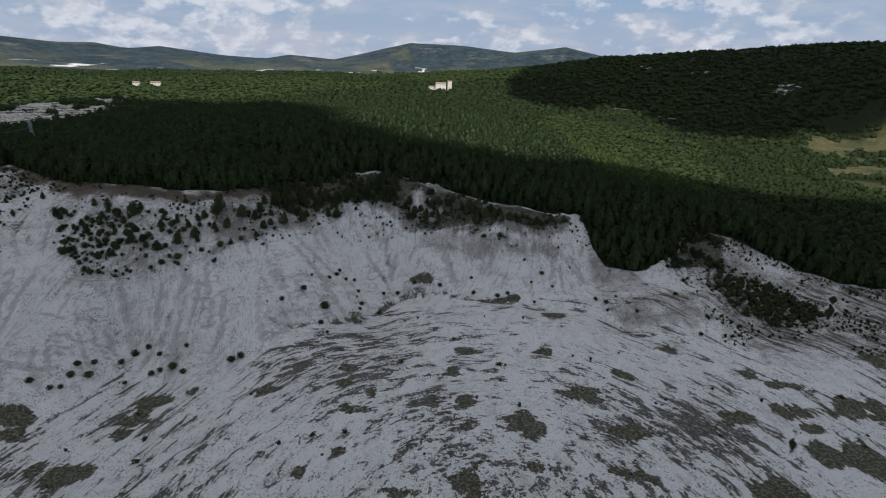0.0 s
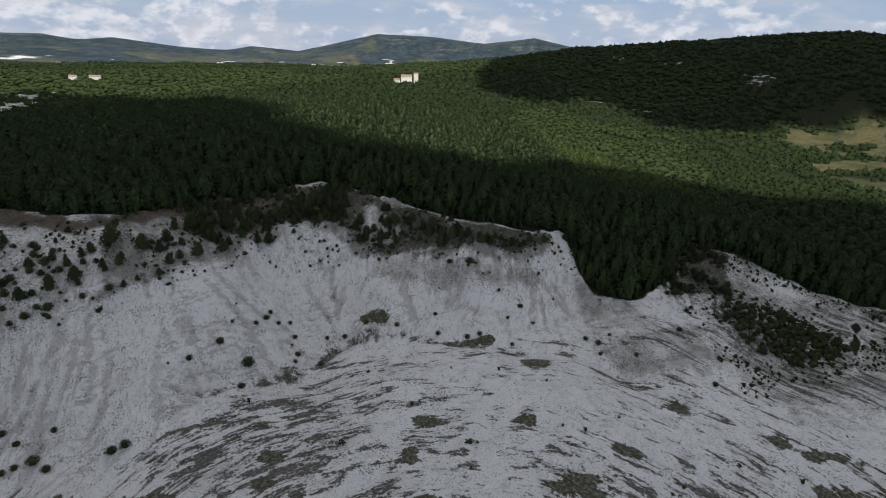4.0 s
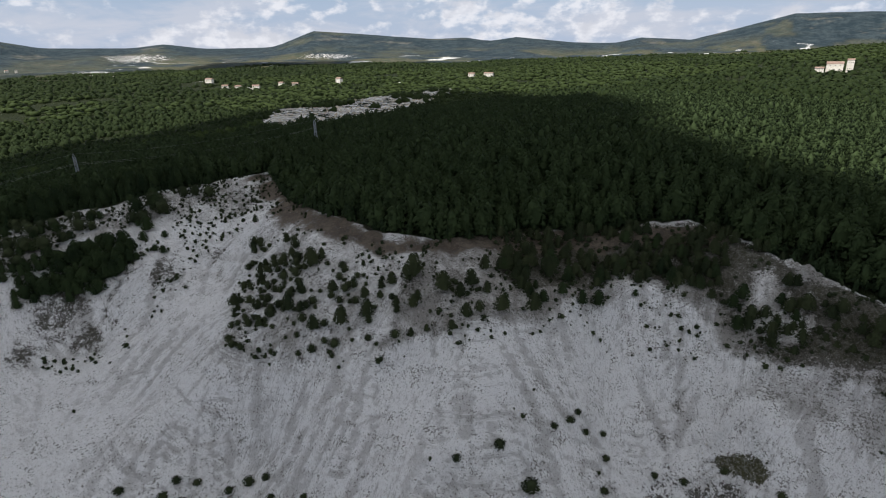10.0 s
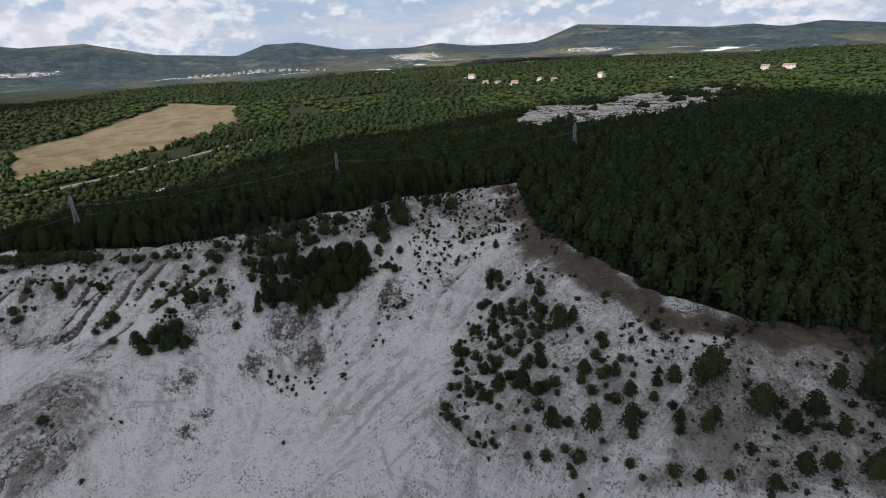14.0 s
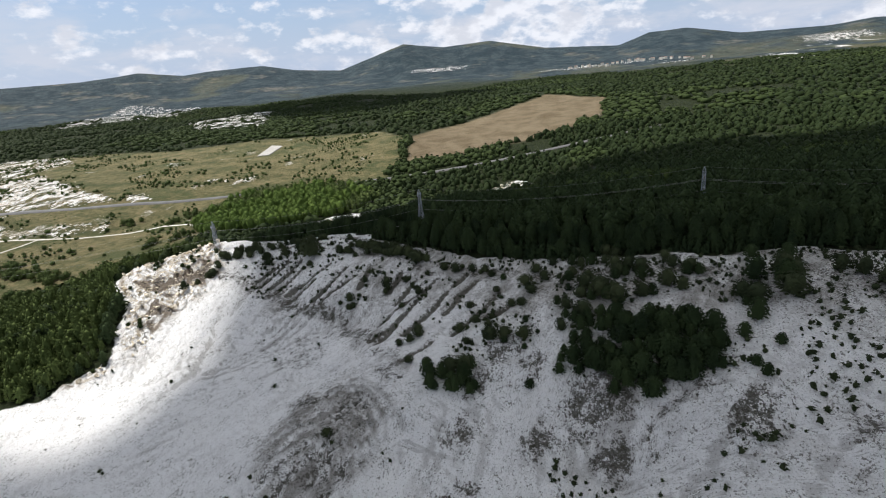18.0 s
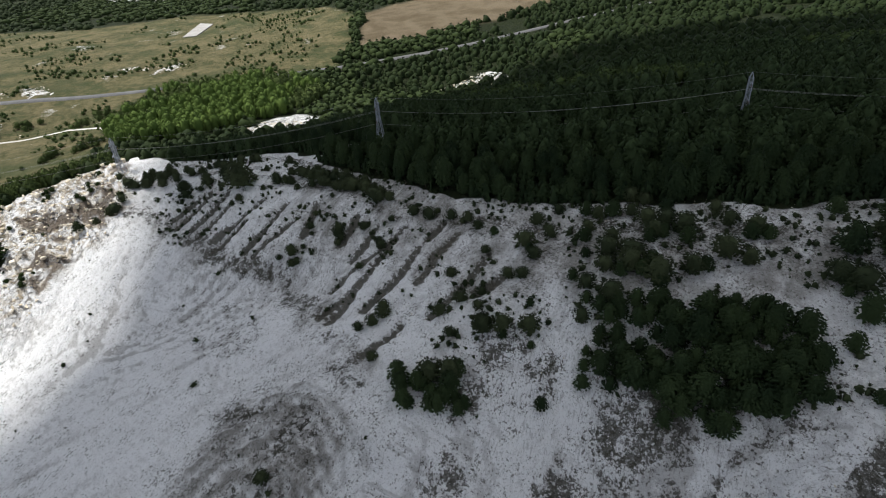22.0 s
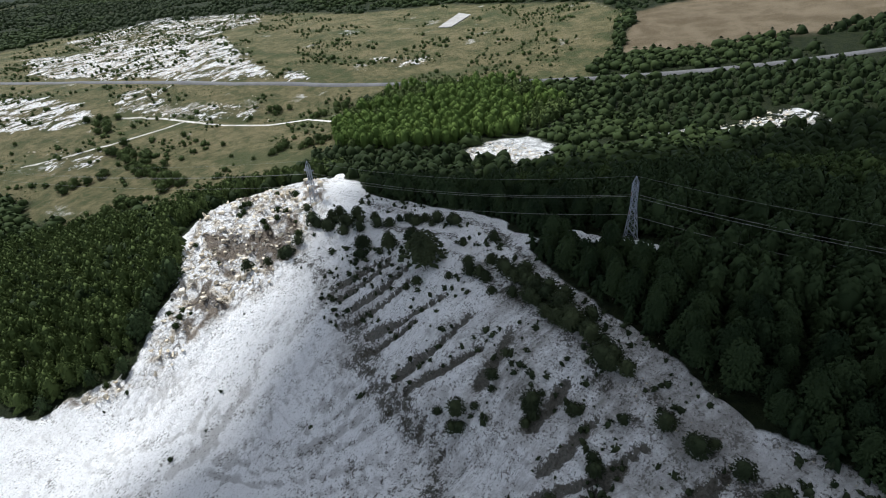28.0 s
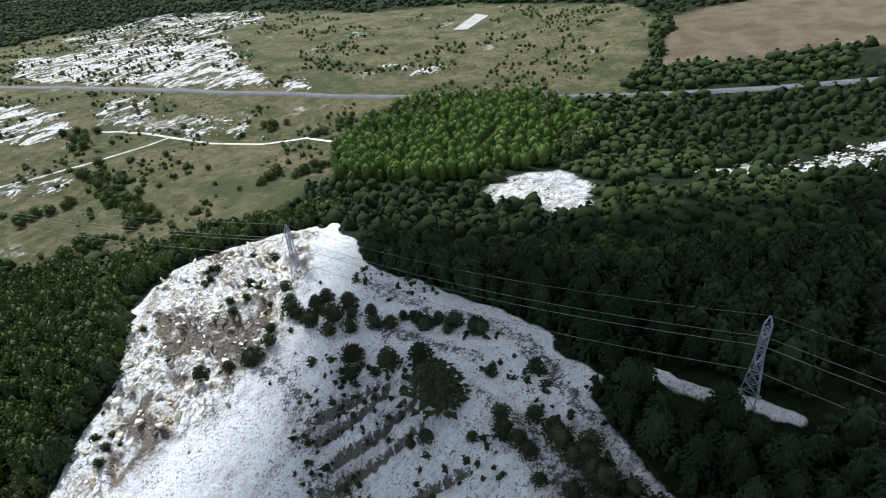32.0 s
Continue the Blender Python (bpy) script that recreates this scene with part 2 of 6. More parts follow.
# skyline: degrees from the first heading, degrees above level
SKYLINE = [(-180, 1.4), (-135, 1.4), (-127, 1.5), (-122.6, 1.9), (-119, 1.4), (-117, 1.6), (-112, 1.7), (-109, 1.1), (-104.7, 0.7), (-101.3, 1.7),
           (-98.4, 2.6), (-94.5, 2.0), (-90, 2.2), (-84.7, 1.1), (-78, 0.7), (-75.4, 1.6), (-72.3, 1.7), (-68, 0.8), (-61.6, 0.7), (-58.8, 1.0),
           (-55.5, 0.6), (-49.4, 0.6), (-45.6, 2.0), (-39.4, 1.5), (-34, 1.1), (-31, 1.2), (-28.6, 0.8), (-26, 1.1), (-20.6, 0.5), (-16.6, 0.4),
           (-14.5, 0.8), (-10.2, 0.5), (-5.8, 1.5), (-2.5, 2.3), (2.5, 2.2), (8.1, 1.7), (12.9, 2.3), (16.4, 1.6), (40, 2.0), (180, 1.4)]


def axis(lo, hi, step, reach, grow=1.02):
    mid = list(np.arange(lo, hi, step))
    out, s = [], step
    while not out or out[-1] < reach:
        s = min(s * grow, 90.0)
        out.append((out[-1] if out else 0.0) + s)
    return np.array([lo - d for d in reversed(out)] + mid + [mid[-1] + d for d in out])


GX, GY = axis(-470, 260, 1.8, 5200), axis(-90, 400, 1.8, 5200)


def densify(line, step=12.0):
    out = []
    for a, b in zip(line[:-1], line[1:]):
        n = max(1, int(math.dist(a[:2], b[:2]) / step))
        out += [tuple(a[i] + (b[i] - a[i]) * k / n for i in range(3)) for k in range(n)]
    return out + [line[-1]]


def land():
    """Heights on the grid: a smooth skin over the break lines, the far hills, then rills and rubble."""
    pts = densify(RIM_WEST) + densify(RIM_NORTH)[1:] + densify(FACE_UPPER, 25) + FACE_MID + FACE_FOOT + FLOOR + WEST_BOWL + WEST_COUNTRY + NORTH_COUNTRY + BEHIND
    ring = [(2600 * math.sin(radians(a)), 2600 * math.cos(radians(a)), 95 if -70 < a < 20 else 70) for a in range(-180, 180, 20)]
    ring += [(4900 * math.sin(radians(a)), 4900 * math.cos(radians(a)), 110) for a in range(-180, 180, 20)]
    p = np.array(pts + ring, float)
    keep = []
    for i, q in enumerate(p):
        if all(np.hypot(*(p[j, :2] - q[:2])) > 5.0 for j in keep):
            keep.append(i)
    p = p[keep]
    r = np.hypot(p[:, None, 0] - p[None, :, 0], p[:, None, 1] - p[None, :, 1])
    n = len(p)
    a = np.zeros((n + 1, n + 1))
    a[:n, :n] = -np.sqrt(r * r + 14.0) + np.eye(n) * 0.5
    a[:n, n] = a[n, :n] = 1
    w = np.linalg.solve(a, np.append(p[:, 2], 0))
    X, Y = np.meshgrid(GX, GY)
    H = np.full(X.shape, w[n])
    for k in range(n):
        H -= w[k] * np.sqrt((X - p[k, 0]) ** 2 + (Y - p[k, 1]) ** 2 + 14.0)
    # far hills
    cx, cy = X + 60, Y - 100
    R, az = np.hypot(cx, cy), np.degrees(np.arctan2(cx, cy))
    el = np.interp(az, [s[0] for s in SKYLINE], [s[1] for s in SKYLINE])
    top = 142 + 4300 * np.tan(np.radians(el))
    rise = np.exp(-((R - 4300) / 620.0) ** 2)
    H = H + (top - H) * rise * smooth(2600, 3500, R)
    H += smooth(700, 2500, R) * (soft_noise(X, Y, 420, 5, 4) - 0.5) * 50 * (1 - 0.8 * rise)
    return X, Y, H


X, Y, H = land()


def ground_z(x, y):
    """Height of the ground at places given as arrays."""
    x, y = np.asarray(x, float), np.asarray(y, float)
    i = np.clip(np.searchsorted(GX, x) - 1, 0, len(GX) - 2)
    j = np.clip(np.searchsorted(GY, y) - 1, 0, len(GY) - 2)
    u, v = (x - GX[i]) / (GX[i + 1] - GX[i]), (y - GY[j]) / (GY[j + 1] - GY[j])
    return (H[j, i] * (1 - u) + H[j, i + 1] * u) * (1 - v) + (H[j + 1, i] * (1 - u) + H[j + 1, i + 1] * u) * v


# ---- what covers the ground: plan of the pit, woods, fields and tracks ----
PIT = [(-230, -300), (-290, -110), (-316, -26), (-340, -6), (-353, -9), (-365, -18), (-384, -19), (-408, -51), (-434, -59), (-456, -52), (-486, -24), (-478, 5), (-455, 30),
       (-447, 60), (-441, 80), (-432, 108), (-425, 112), (-418, 124), (-410, 122), (-402, 130), (-397, 139), (-388, 150), (-380, 158), (-368, 172), (-353, 191), (-340, 216), (-331, 245), (-316, 275), (-313, 312), (-290, 366),
       (-259, 346), (-218, 325), (-193, 316), (-150, 311), (-128, 320), (-113, 332), (-104, 352), (-84, 364), (-65, 378), (-47, 392), (-30, 388), (-8, 372), (20, 362), (49, 352),
       (85, 360), (96, 350), (100, 334), (109, 321), (122, 317), (140, 322), (160, 345), (178, 368), (205, 366), (238, 345), (262, 330)]
PIT_EAST = [(262, 330), (300, 320), (360, 290), (430, 200), (430, -300), (-250, -300)]
WEST_GRASS = [(-490, -40), (-550, -72), (-610, -115), (-700, -125), (-745, -60), (-760, 60), (-830, 60), (-990, 45), (-1080, -20), (-1140, -250),
              (-1080, -420), (-1100, -700), (-900, -950), (-600, -900), (-430, -520), (-425, -220), (-452, -110)]
TAN_FIELD = [(-823, 73), (-992, 50), (-1096, 148), (-1287, 250), (-1400, 291), (-1180, 384), (-975, 344), (-880, 235), (-836, 121)]
EAST_FIELD = [(706, 1046), (838, 1048), (900, 800), (560, 600), (485, 655)]
POPLARS = [(-547, -65), (-602, -108), (-692, -118), (-738, -86), (-741, 4), (-689, 66), (-627, 50), (-570, 0)]
WEST_PIT = [(-505, 512), (-449, 512), (-408, 552), (-390, 625), (-420, 690), (-530, 950), (-570, 850), (-624, 728), (-655, 665), (-580, 590)]
WEST_PIT_SMALL = [(-466, 400), (-422, 436), (-430, 470), (-500, 512), (-480, 450)]
# far pale scars: x, y, half lengths
SCARS = [(-2998, 476, 60, 90), (-3090, 640, 60, 110), (-3000, 850, 80, 120), (-2706, 956, 60, 90), (-1890, 1022, 50, 30), (-1735, 1000, 40, 30), (-1211, 939, 30, 16), (-1024, 861, 24, 30),
         (-985, 900, 20, 24), (-953, 952, 20, 20), (-859, 1007, 30, 16), (-727, 1055, 26, 16), (-600, 1205, 50, 16), (-3600, -200, 70, 160), (-3250, 1864, 160, 140), (-2400, 2500, 160, 120),
         (749, 1252, 34, 26), (402, 1168, 40, 12), (449, 1116, 24, 12), (517, 1486, 22, 30), (640, 1400, 30, 16)]
ROCK_SLOPE = [(-648, -621), (-735, -782), (-800, -640), (-850, -560), (-890, -530), (-800, -405), (-730, -287), (-704, -262), (-673, -396)]
ROCK_UPPER = [(-856, -883), (-1073, -901), (-1100, -640), (-1000, -560), (-860, -560), (-777, -678)]
ROCK_KNOLL = [(-732, -282), (-745, -248), (-715, -230), (-704, -258)]
ROCK_SCAR = [(-806, -216), (-814, -138), (-784, -120), (-788, -191)]
ROCK_LOWER = [(-632, -425), (-660, -374), (-612, -330), (-640, -225), (-609, -207), (-584, -268), (-590, -367)]
ROCK_PATH = [(-499, -325), (-530, -290), (-511, -262), (-478, -264), (-474, -290)]
ROCK_FIELD = [(-540, -560), (-590, -540), (-596, -435), (-556, -360), (-505, -420), (-500, -500)]
MOUND = [(-548, 28), (-574, 22), (-596, 34), (-594, 56), (-576, 70), (-554, 84), (-546, 74), (-554, 50)]
WHITE_CLIFF = [(-664, 104), (-668, 140), (-664, 165), (-692, 200), (-660, 240), (-645, 230), (-640, 185), (-612, 158), (-622, 130)]
FAR_CLIFF = [(-1679, -754), (-1900, -560), (-1655, -470), (-1347, -363), (-1402, -560)]
FAR_ROCKS = [(-2779, -1700), (-2454, -1032), (-1900, -900), (-1800, -1300)]
SHRUB_SLOPE = [(-254, 341), (-216, 297), (-208, 281), (-179, 251), (-171, 244), (-154, 250), (-134, 257), (-118, 267), (-104, 281), (-89, 296), (-92, 316), (-117, 324), (-141, 306), (-169, 298), (-210, 318)]
BROW_SLOPE = [(-112, 342), (-95, 318), (-84, 312), (-68, 333), (-55, 344), (-36, 351), (-26, 345), (-10, 339), (10, 338), (30, 336), (50, 334), (66, 335), (82, 343), (92, 356), (64, 349), (36, 352), (10, 364), (-8, 374), (-30, 388), (-80, 368)]
FACE_TOP = [(-118, 267), (-104, 281), (-89, 296), (-73, 313), (-62, 331), (-57, 336), (-36, 345), (-28, 340), (-13, 334), (9, 334), (27, 332), (47, 328), (66, 328), (80, 333)]
BROW = FACE_TOP + [(88, 350), (67, 351), (30, 356), (1, 369), (-43, 388), (-71, 367), (-103, 362), (-124, 335), (-130, 300)]
FOOT_TROUGH = [(-75, 246), (-43, 267), (-23, 295), (0, 299), (17, 297), (37, 290), (55, 283), (80, 280), (101, 264), (121, 246)]
ROCKY_SPUR = [(-322, -24), (-345, -2), (-372, -12), (-396, -36), (-430, -58), (-458, -46), (-480, -20), (-458, 2), (-440, 14), (-418, 24), (-400, 30), (-385, 28), (-366, 16), (-348, 12), (-328, -6)]
WOOD_SOUTH = [(-318, -32), (-340, -12), (-353, -14), (-366, -24), (-388, -26), (-412, -58), (-436, -66), (-458, -58), (-490, -28), (-505, -48), (-470, -82), (-440, -112),
              (-425, -170), (-360, -230), (-270, -220), (-294, -100)]
TRACK_RIM = [(-486, -14), (-441, 15), (-434, 37), (-427, 57), (-424, 77), (-422, 94), (-405, 114), (-397, 127), (-386, 143), (-376, 158), (-350, 186), (-336, 214), (-318, 262), (-307, 290), (-300, 313), (-289, 356)]
PYLON_KNOB = [(-421, 133), (-419, 140), (-418, 147), (-418, 154), (-417, 160)]
TRACK_LOWER = [(-424, 40), (-412, 62), (-413, 85), (-404, 112), (-385, 140), (-358, 165), (-331, 190)]
TRACK_NORTH = [(-289, 350), (-240, 330), (-193, 316), (-150, 311), (-120, 322)]
TRACK_WOOD = [(-8, 370), (6, 360), (22, 353), (40, 347), (62, 344), (76, 347), (93, 356)]
PATH_WEST = [(-575, -340), (-586, -294), (-590, -222), (-605, -183), (-628, -158), (-623, -127), (-600, -100)]
PATH_FORK = [(-586, -268), (-570, -272), (-553, -279), (-532, -288), (-512, -296), (-493, -304), (-470, -322)]
ROAD_LINE = [(-600, -800), (-629, -614), (-658, -444), (-683, -304), (-719, -170), (-738, -80), (-751, 1), (-763, 52), (-778, 111), (-800, 220), (-850, 400)]
# gullies of the western face: top and foot
GULLIES = [(-401, 74, -386, 62), (-399, 83, -383, 70), (-394, 88, -378, 74), (-386, 104, -372, 83), (-376, 98, -366, 86), (-379, 116, -357, 103),
           (-368, 124, -353, 109), (-375, 130, -358, 128), (-360, 150, -350, 144), (-401, 70, -392, 58), (-348, 169, -330, 144), (-331, 182, -319, 175),
           (-343, 166, -316, 143), (-335, 188, -329, 180), (-322, 198, -303, 180), (-313, 204, -307, 194), (-336, 176, -314, 158), (-328, 154, -312, 147),
           (-345, 184, -338, 178), (-304, 172, -294, 160), (-352, 158, -341, 150)]
RIB_FOOT = [(-398, 34), (-386, 60), (-376, 73), (-366, 83), (-354, 103), (-344, 119), (-330, 133), (-317, 141), (-298, 150), (-284, 160)]
# mossy hollows of the floor: x, y, half lengths
MOSS = [(-169, 186, 11, 6), (-161, 176, 6, 4), (-143, 161, 3, 9), (-128, 158, 9, 6), (-123, 191, 7, 4), (-122, 181, 6, 4), (-117, 202, 10, 8), (-105, 207, 5, 4), (-71, 201, 8, 4), (-46, 155, 5, 4),
        (-38, 218, 5, 4), (-37, 205, 5, 4), (-26, 199, 3, 4), (-29, 188, 9, 5), (-34, 165, 3, 3), (-13, 147, 8, 3), (8, 220, 4, 6), (15, 237, 9, 4), (14, 195, 6, 8), (14, 180, 4, 5)]
MOSS_EAST = [(15, 151, 8, 9), (37, 181, 8, 9), (38, 159, 4, 3), (53, 234, 5, 4), (64, 202, 13, 7), (86, 219, 8, 3), (77, 181, 9, 4), (72, 159, 13, 6), (127, 195, 11, 5), (147, 224, 4, 6),
             (154, 200, 13, 6), (157, 189, 7, 4), (185, 205, 16, 12), (153, 173, 9, 8), (167, 171, 9, 20), (223, 246, 9, 10), (161, 217, 8, 4), (123, 155, 12, 6), (65, 275, 8, 4), (117, 244, 8, 5),
             (-8, 306, 9, 3), (43, 292, 12, 3), (-43, 267, 4, 7)]


def cut_and_weather():
    """Carves gullies, rills and rubble into the heights; returns the plan's covers."""
    global H
    pit = np.maximum(inside(X, Y, PIT), inside(X, Y, PIT_EAST))
    edge = pit + (soft_noise(X, Y, 14, 3) - 0.5) * 9
    bare = smooth(-2, 3, edge)
    rim = densify([p for p in RIM_WEST + RIM_NORTH[1:]], 30)
    d, run = line_field(X, Y, rim)
    near = (np.abs(X + 100) < 480) & (np.abs(Y - 150) < 330)
    gx = np.gradient(H, axis=1) / np.gradient(X, axis=1)
    gy = np.gradient(H, axis=0) / np.gradient(Y, axis=0)
    steep = smooth(0.18, 0.6, np.hypot(gx, gy)) * bare
    # rills run down the faces, lumps and slumps lie across them
    rill = soft_noise(run, d * 0.13, 7.0, 21, 3) - 0.5
    H = H + near * steep * (rill * 3.4 + (soft_noise(X, Y, 13, 22, 4) - 0.5) * 3.0)
    bench = soft_noise(run * 0.18, H, 7.0, 25, 2) - 0.5
    H = H + near * steep * bench * 1.0
    H = H + near * bare * (1 - steep) * (soft_noise(X, Y, 9, 23, 3) - 0.5) * 1.3
    cut = np.zeros_like(H)
    for ax, ay, bx, by in GULLIES:
        mx, my = (ax + bx) / 2 + (ay - by) * 0.06, (ay + by) / 2 - (ax - bx) * 0.06
        g, along = line_field(X + (soft_noise(X, Y, 10, 27, 2) - 0.5) * 1.8, Y + (soft_noise(X, Y, 9, 28, 2) - 0.5) * 1.8, [(ax, ay), (mx, my), (bx, by)])
        wide = 0.9 + 0.9 * along / math.dist((ax, ay), (bx, by)) + 0.5 * soft_noise(X, Y, 12, 29, 2)
        cut = np.maximum(cut, np.exp(-((g / wide) ** 2)))
    H = H - cut * 2.2
    # the fresh face breaks off under the brow; a trough parts its foot from the hummock of the floor
    lip = inside(X, Y, BROW) + (soft_noise(X, Y, 9, 24, 2) - 0.5) * 4
    H = H + 1.2 * smooth(-2.5, 2.5, lip) * smooth(16, 4, lip) - 0.8 * smooth(-10, -3, lip) * smooth(1, -2, lip)
    trough, _ = line_field(X, Y, FOOT_TROUGH)
    H = H - 2.0 * np.exp(-(trough / 4.0) ** 2)
    # tip heap in the western bowl, furrowed
    heap = smooth(0.1, 0.75, np.exp(-(((X + 262) / 34) ** 2 + ((Y - 136) / 27) ** 2)) + (soft_noise(X, Y, 18, 26, 3) - 0.5) * 0.3)
    comb = np.sin(np.degrees(np.arctan2(Y - 168, X + 292)) * 0.9 + 3 * soft_noise(X, Y, 14, 42, 2))
    H = H + heap * 2 + heap * 0.8 * comb
    steep = np.maximum(steep, heap * 0.9)
    return pit, bare, steep, d, run, cut, heap


pit, bare, steep, rim_d, rim_run, cut, heap = cut_and_weather()


def wash(seed, reach, step=1.7):
    """Streaks that rain and rolling stones draw down the slopes: noise smeared along the fall line, 0 to 1."""
    ix, iy = np.where((GX > -500) & (GX < 330))[0], np.where((GY > -110) & (GY < 420))[0]
    x, y = X[np.ix_(iy, ix)], Y[np.ix_(iy, ix)]
    h = H[np.ix_(iy, ix)]
    for _ in range(5):
        h = (h + np.roll(h, 1, 0) + np.roll(h, -1, 0) + np.roll(h, 1, 1) + np.roll(h, -1, 1)) / 5
    gy, gx = np.gradient(h, GY[iy], GX[ix])
    n = np.hypot(gx, gy) + 1e-4
    gx, gy = gx / n, gy / n
    spots = np.random.RandomState(seed).uniform(0, 1, h.shape)
    total = spots.copy()
    for sign in (1, -1):
        px, py = x.copy(), y.copy()
        for _ in range(reach):
            fx, fy = np.interp(px, GX[ix], np.arange(len(ix))), np.interp(py, GY[iy], np.arange(len(iy)))
            a, b = np.clip(fx.round().astype(int), 0, len(ix) - 1), np.clip(fy.round().astype(int), 0, len(iy) - 1)
            px, py = px + sign * step * gx[b, a], py + sign * step * gy[b, a]
            a0, b0 = np.clip(fx.astype(int), 0, len(ix) - 2), np.clip(fy.astype(int), 0, len(iy) - 2)
            u, v = fx - a0, fy - b0
            total += (spots[b0, a0] * (1 - u) + spots[b0, a0 + 1] * u) * (1 - v) + (spots[b0 + 1, a0] * (1 - u) + spots[b0 + 1, a0 + 1] * u) * v
    total = np.clip(0.5 + (total - total.mean()) / total.std() * 0.22, 0, 1)
    out = np.full(X.shape, 0.5)
    out[np.ix_(iy, ix)] = total
    return out


flow = 0.7 * wash(11, 6) + 0.3 * wash(12, 16)
H = H + bare * (0.25 + 0.75 * steep) * (flow - 0.5) * 2.8


def rough_edge(poly, size, seed, soft=4.0, wobble=0.9):
    return smooth(-soft, soft, inside(X, Y, poly) + (soft_noise(X, Y, size, seed, 4) - 0.5) * size * wobble)


def covers():
    """Shares of chalk, dark growth, brown earth; dry grass, stubble, gravel."""
    chalk = bare.copy()
    for line, w in ((TRACK_RIM, 3.2), (TRACK_LOWER, 1.8), (TRACK_NORTH, 0.6), (TRACK_WOOD, 2.6), (PYLON_KNOB, 1.3)):
        g, _ = line_field(X, Y, line)
        chalk = np.maximum(chalk, smooth(w + 1.2, w - 0.6, g + (soft_noise(X, Y, 8, 31, 2) - 0.5) * 2.5))
    grass = rough_edge(WEST_GRASS, 60, 32, 6)
    tan = rough_edge(TAN_FIELD, 40, 33, 6, 0.6)
    grass = np.maximum(grass, 0.7 * rough_edge(EAST_FIELD, 120, 34, 12) * smooth(0.42, 0.55, soft_noise(X, Y, 70, 57, 3)))
    grass = np.maximum(grass, np.exp(-(((X + 27) / 22) ** 2 + ((Y - 649) / 12) ** 2)))
    R = np.hypot(X, Y)
    open_far = 0.3 * smooth(0.62, 0.7, soft_noise(X, Y, 300, 35, 4)) * smooth(1400, 2200, R)
    grass = np.maximum(grass, open_far)
    az = np.degrees(np.arctan2(X, Y))
    plain_n = smooth(1700, 2300, R) * smooth(4000, 3500, R) * smooth(-75, -60, az) * smooth(17, 12, az)
    grass = np.maximum(grass, 0.55 * plain_n * smooth(0.52, 0.62, soft_noise(X, Y, 240, 68, 4)))
    rock_break = soft_noise(X, Y, 46, 36, 4)
    for poly, k in ((WEST_PIT, 0.56), (MOUND, 0.52), (WHITE_CLIFF, 0.57)):
        chalk = np.maximum(chalk, 0.5 * rough_edge(poly, 60, 37, 8) * smooth(k - 0.05, k + 0.06, rock_break))
    chalk = np.maximum(chalk, 0.36 * grass * smooth(0.6, 0.74, soft_noise(X, Y, 40, 38, 5)) * (R < 1700))
    chalk = np.maximum(chalk, 0.5 * plain_n * smooth(0.66, 0.74, soft_noise(X, Y, 130, 69, 4)))
    # dark growth on the chalk
    floor = bare * (1 - steep)
    moss = np.zeros_like(X)
    ribs = smooth(-285, -305, X) * smooth(40, 60, Y)
    grow = (0.4 + 0.5 * (soft_noise(X, Y, 38, 46, 3) - 0.45)) * floor * smooth(-230, -150, X) + (0.03 + (0.2 + 0.12 * (X < -200)) * (1 - 0.85 * ribs) * smooth(0.42, 0.68, soft_noise(rim_run, rim_d * 0.7, 34, 58, 4))) * steep
    foot, _ = line_field(X, Y, FOOT_TROUGH)
    grow = np.maximum(grow, bare * (0.62 + 0.9 * (soft_noise(X, Y, 16, 75, 3) - 0.5)) * smooth(6, 0, foot + (soft_noise(X, Y, 12, 47, 3) - 0.5) * 9))
    for x, y, rx, ry in MOSS + MOSS_EAST:
        q = np.hypot((X - x) / rx, (Y - y) / ry) + (soft_noise(X, Y, 9, 39, 4) - 0.5) * 1.7
        moss = np.maximum(moss, bare * smooth(1.4, 0.3, q))
    grow = np.maximum(grow, 0.85 * moss)
    grow = np.maximum(grow * (1 - 0.4 * ribs), bare * ribs * (0.1 + 0.25 * (soft_noise(X, Y, 12, 82, 3) - 0.4)))
    g, _ = line_field(X, Y, RIB_FOOT)
    grow = np.maximum(grow, bare * 0.5 * smooth(9, 0, g + (soft_noise(X, Y, 8, 45, 3) - 0.5) * 14))
    comb = 0.5 + 0.5 * np.sin(np.degrees(np.arctan2(Y - 168, X + 292)) * 0.9 + 3 * soft_noise(X, Y, 14, 42, 2))
    grow = np.maximum(grow, heap * bare * (0.58 - 0.42 * comb + 0.5 * (soft_noise(X, Y, 16, 76, 3) - 0.5)))
    for x, y, r in ((-253, 208, 7), (-254, 212, 6), (-241, 189, 6), (-237, 182, 6), (-282, 123, 9), (-246, 140, 9), (-258, 185, 8), (-240, 265, 12), (-247, 230, 8), (-230, 285, 9), (-285, 200, 12), (-262, 225, 14)):
        grow = np.maximum(grow, bare * 0.55 * np.exp(-(((X - x) ** 2 + (Y - y) ** 2) / r ** 2)))
    upper = bare * smooth(30, 4, rim_d + (soft_noise(X, Y, 18, 80, 3) - 0.5) * 16) * (Y > 15)
    grow = np.maximum(grow, (0.22 + 0.18 * smooth(-230, -260, X) * smooth(140, 170, Y)) * upper)
    g, _ = line_field(X, Y, TRACK_RIM)
    grow = np.maximum(grow, 0.5 * bare * smooth(3, 5, g) * smooth(14, 9, g + (soft_noise(X, Y, 8, 94, 3) - 0.5) * 6) * smooth(20, 40, Y) * (X < -300))
    shrub = rough_edge(SHRUB_SLOPE, 18, 40, 4)
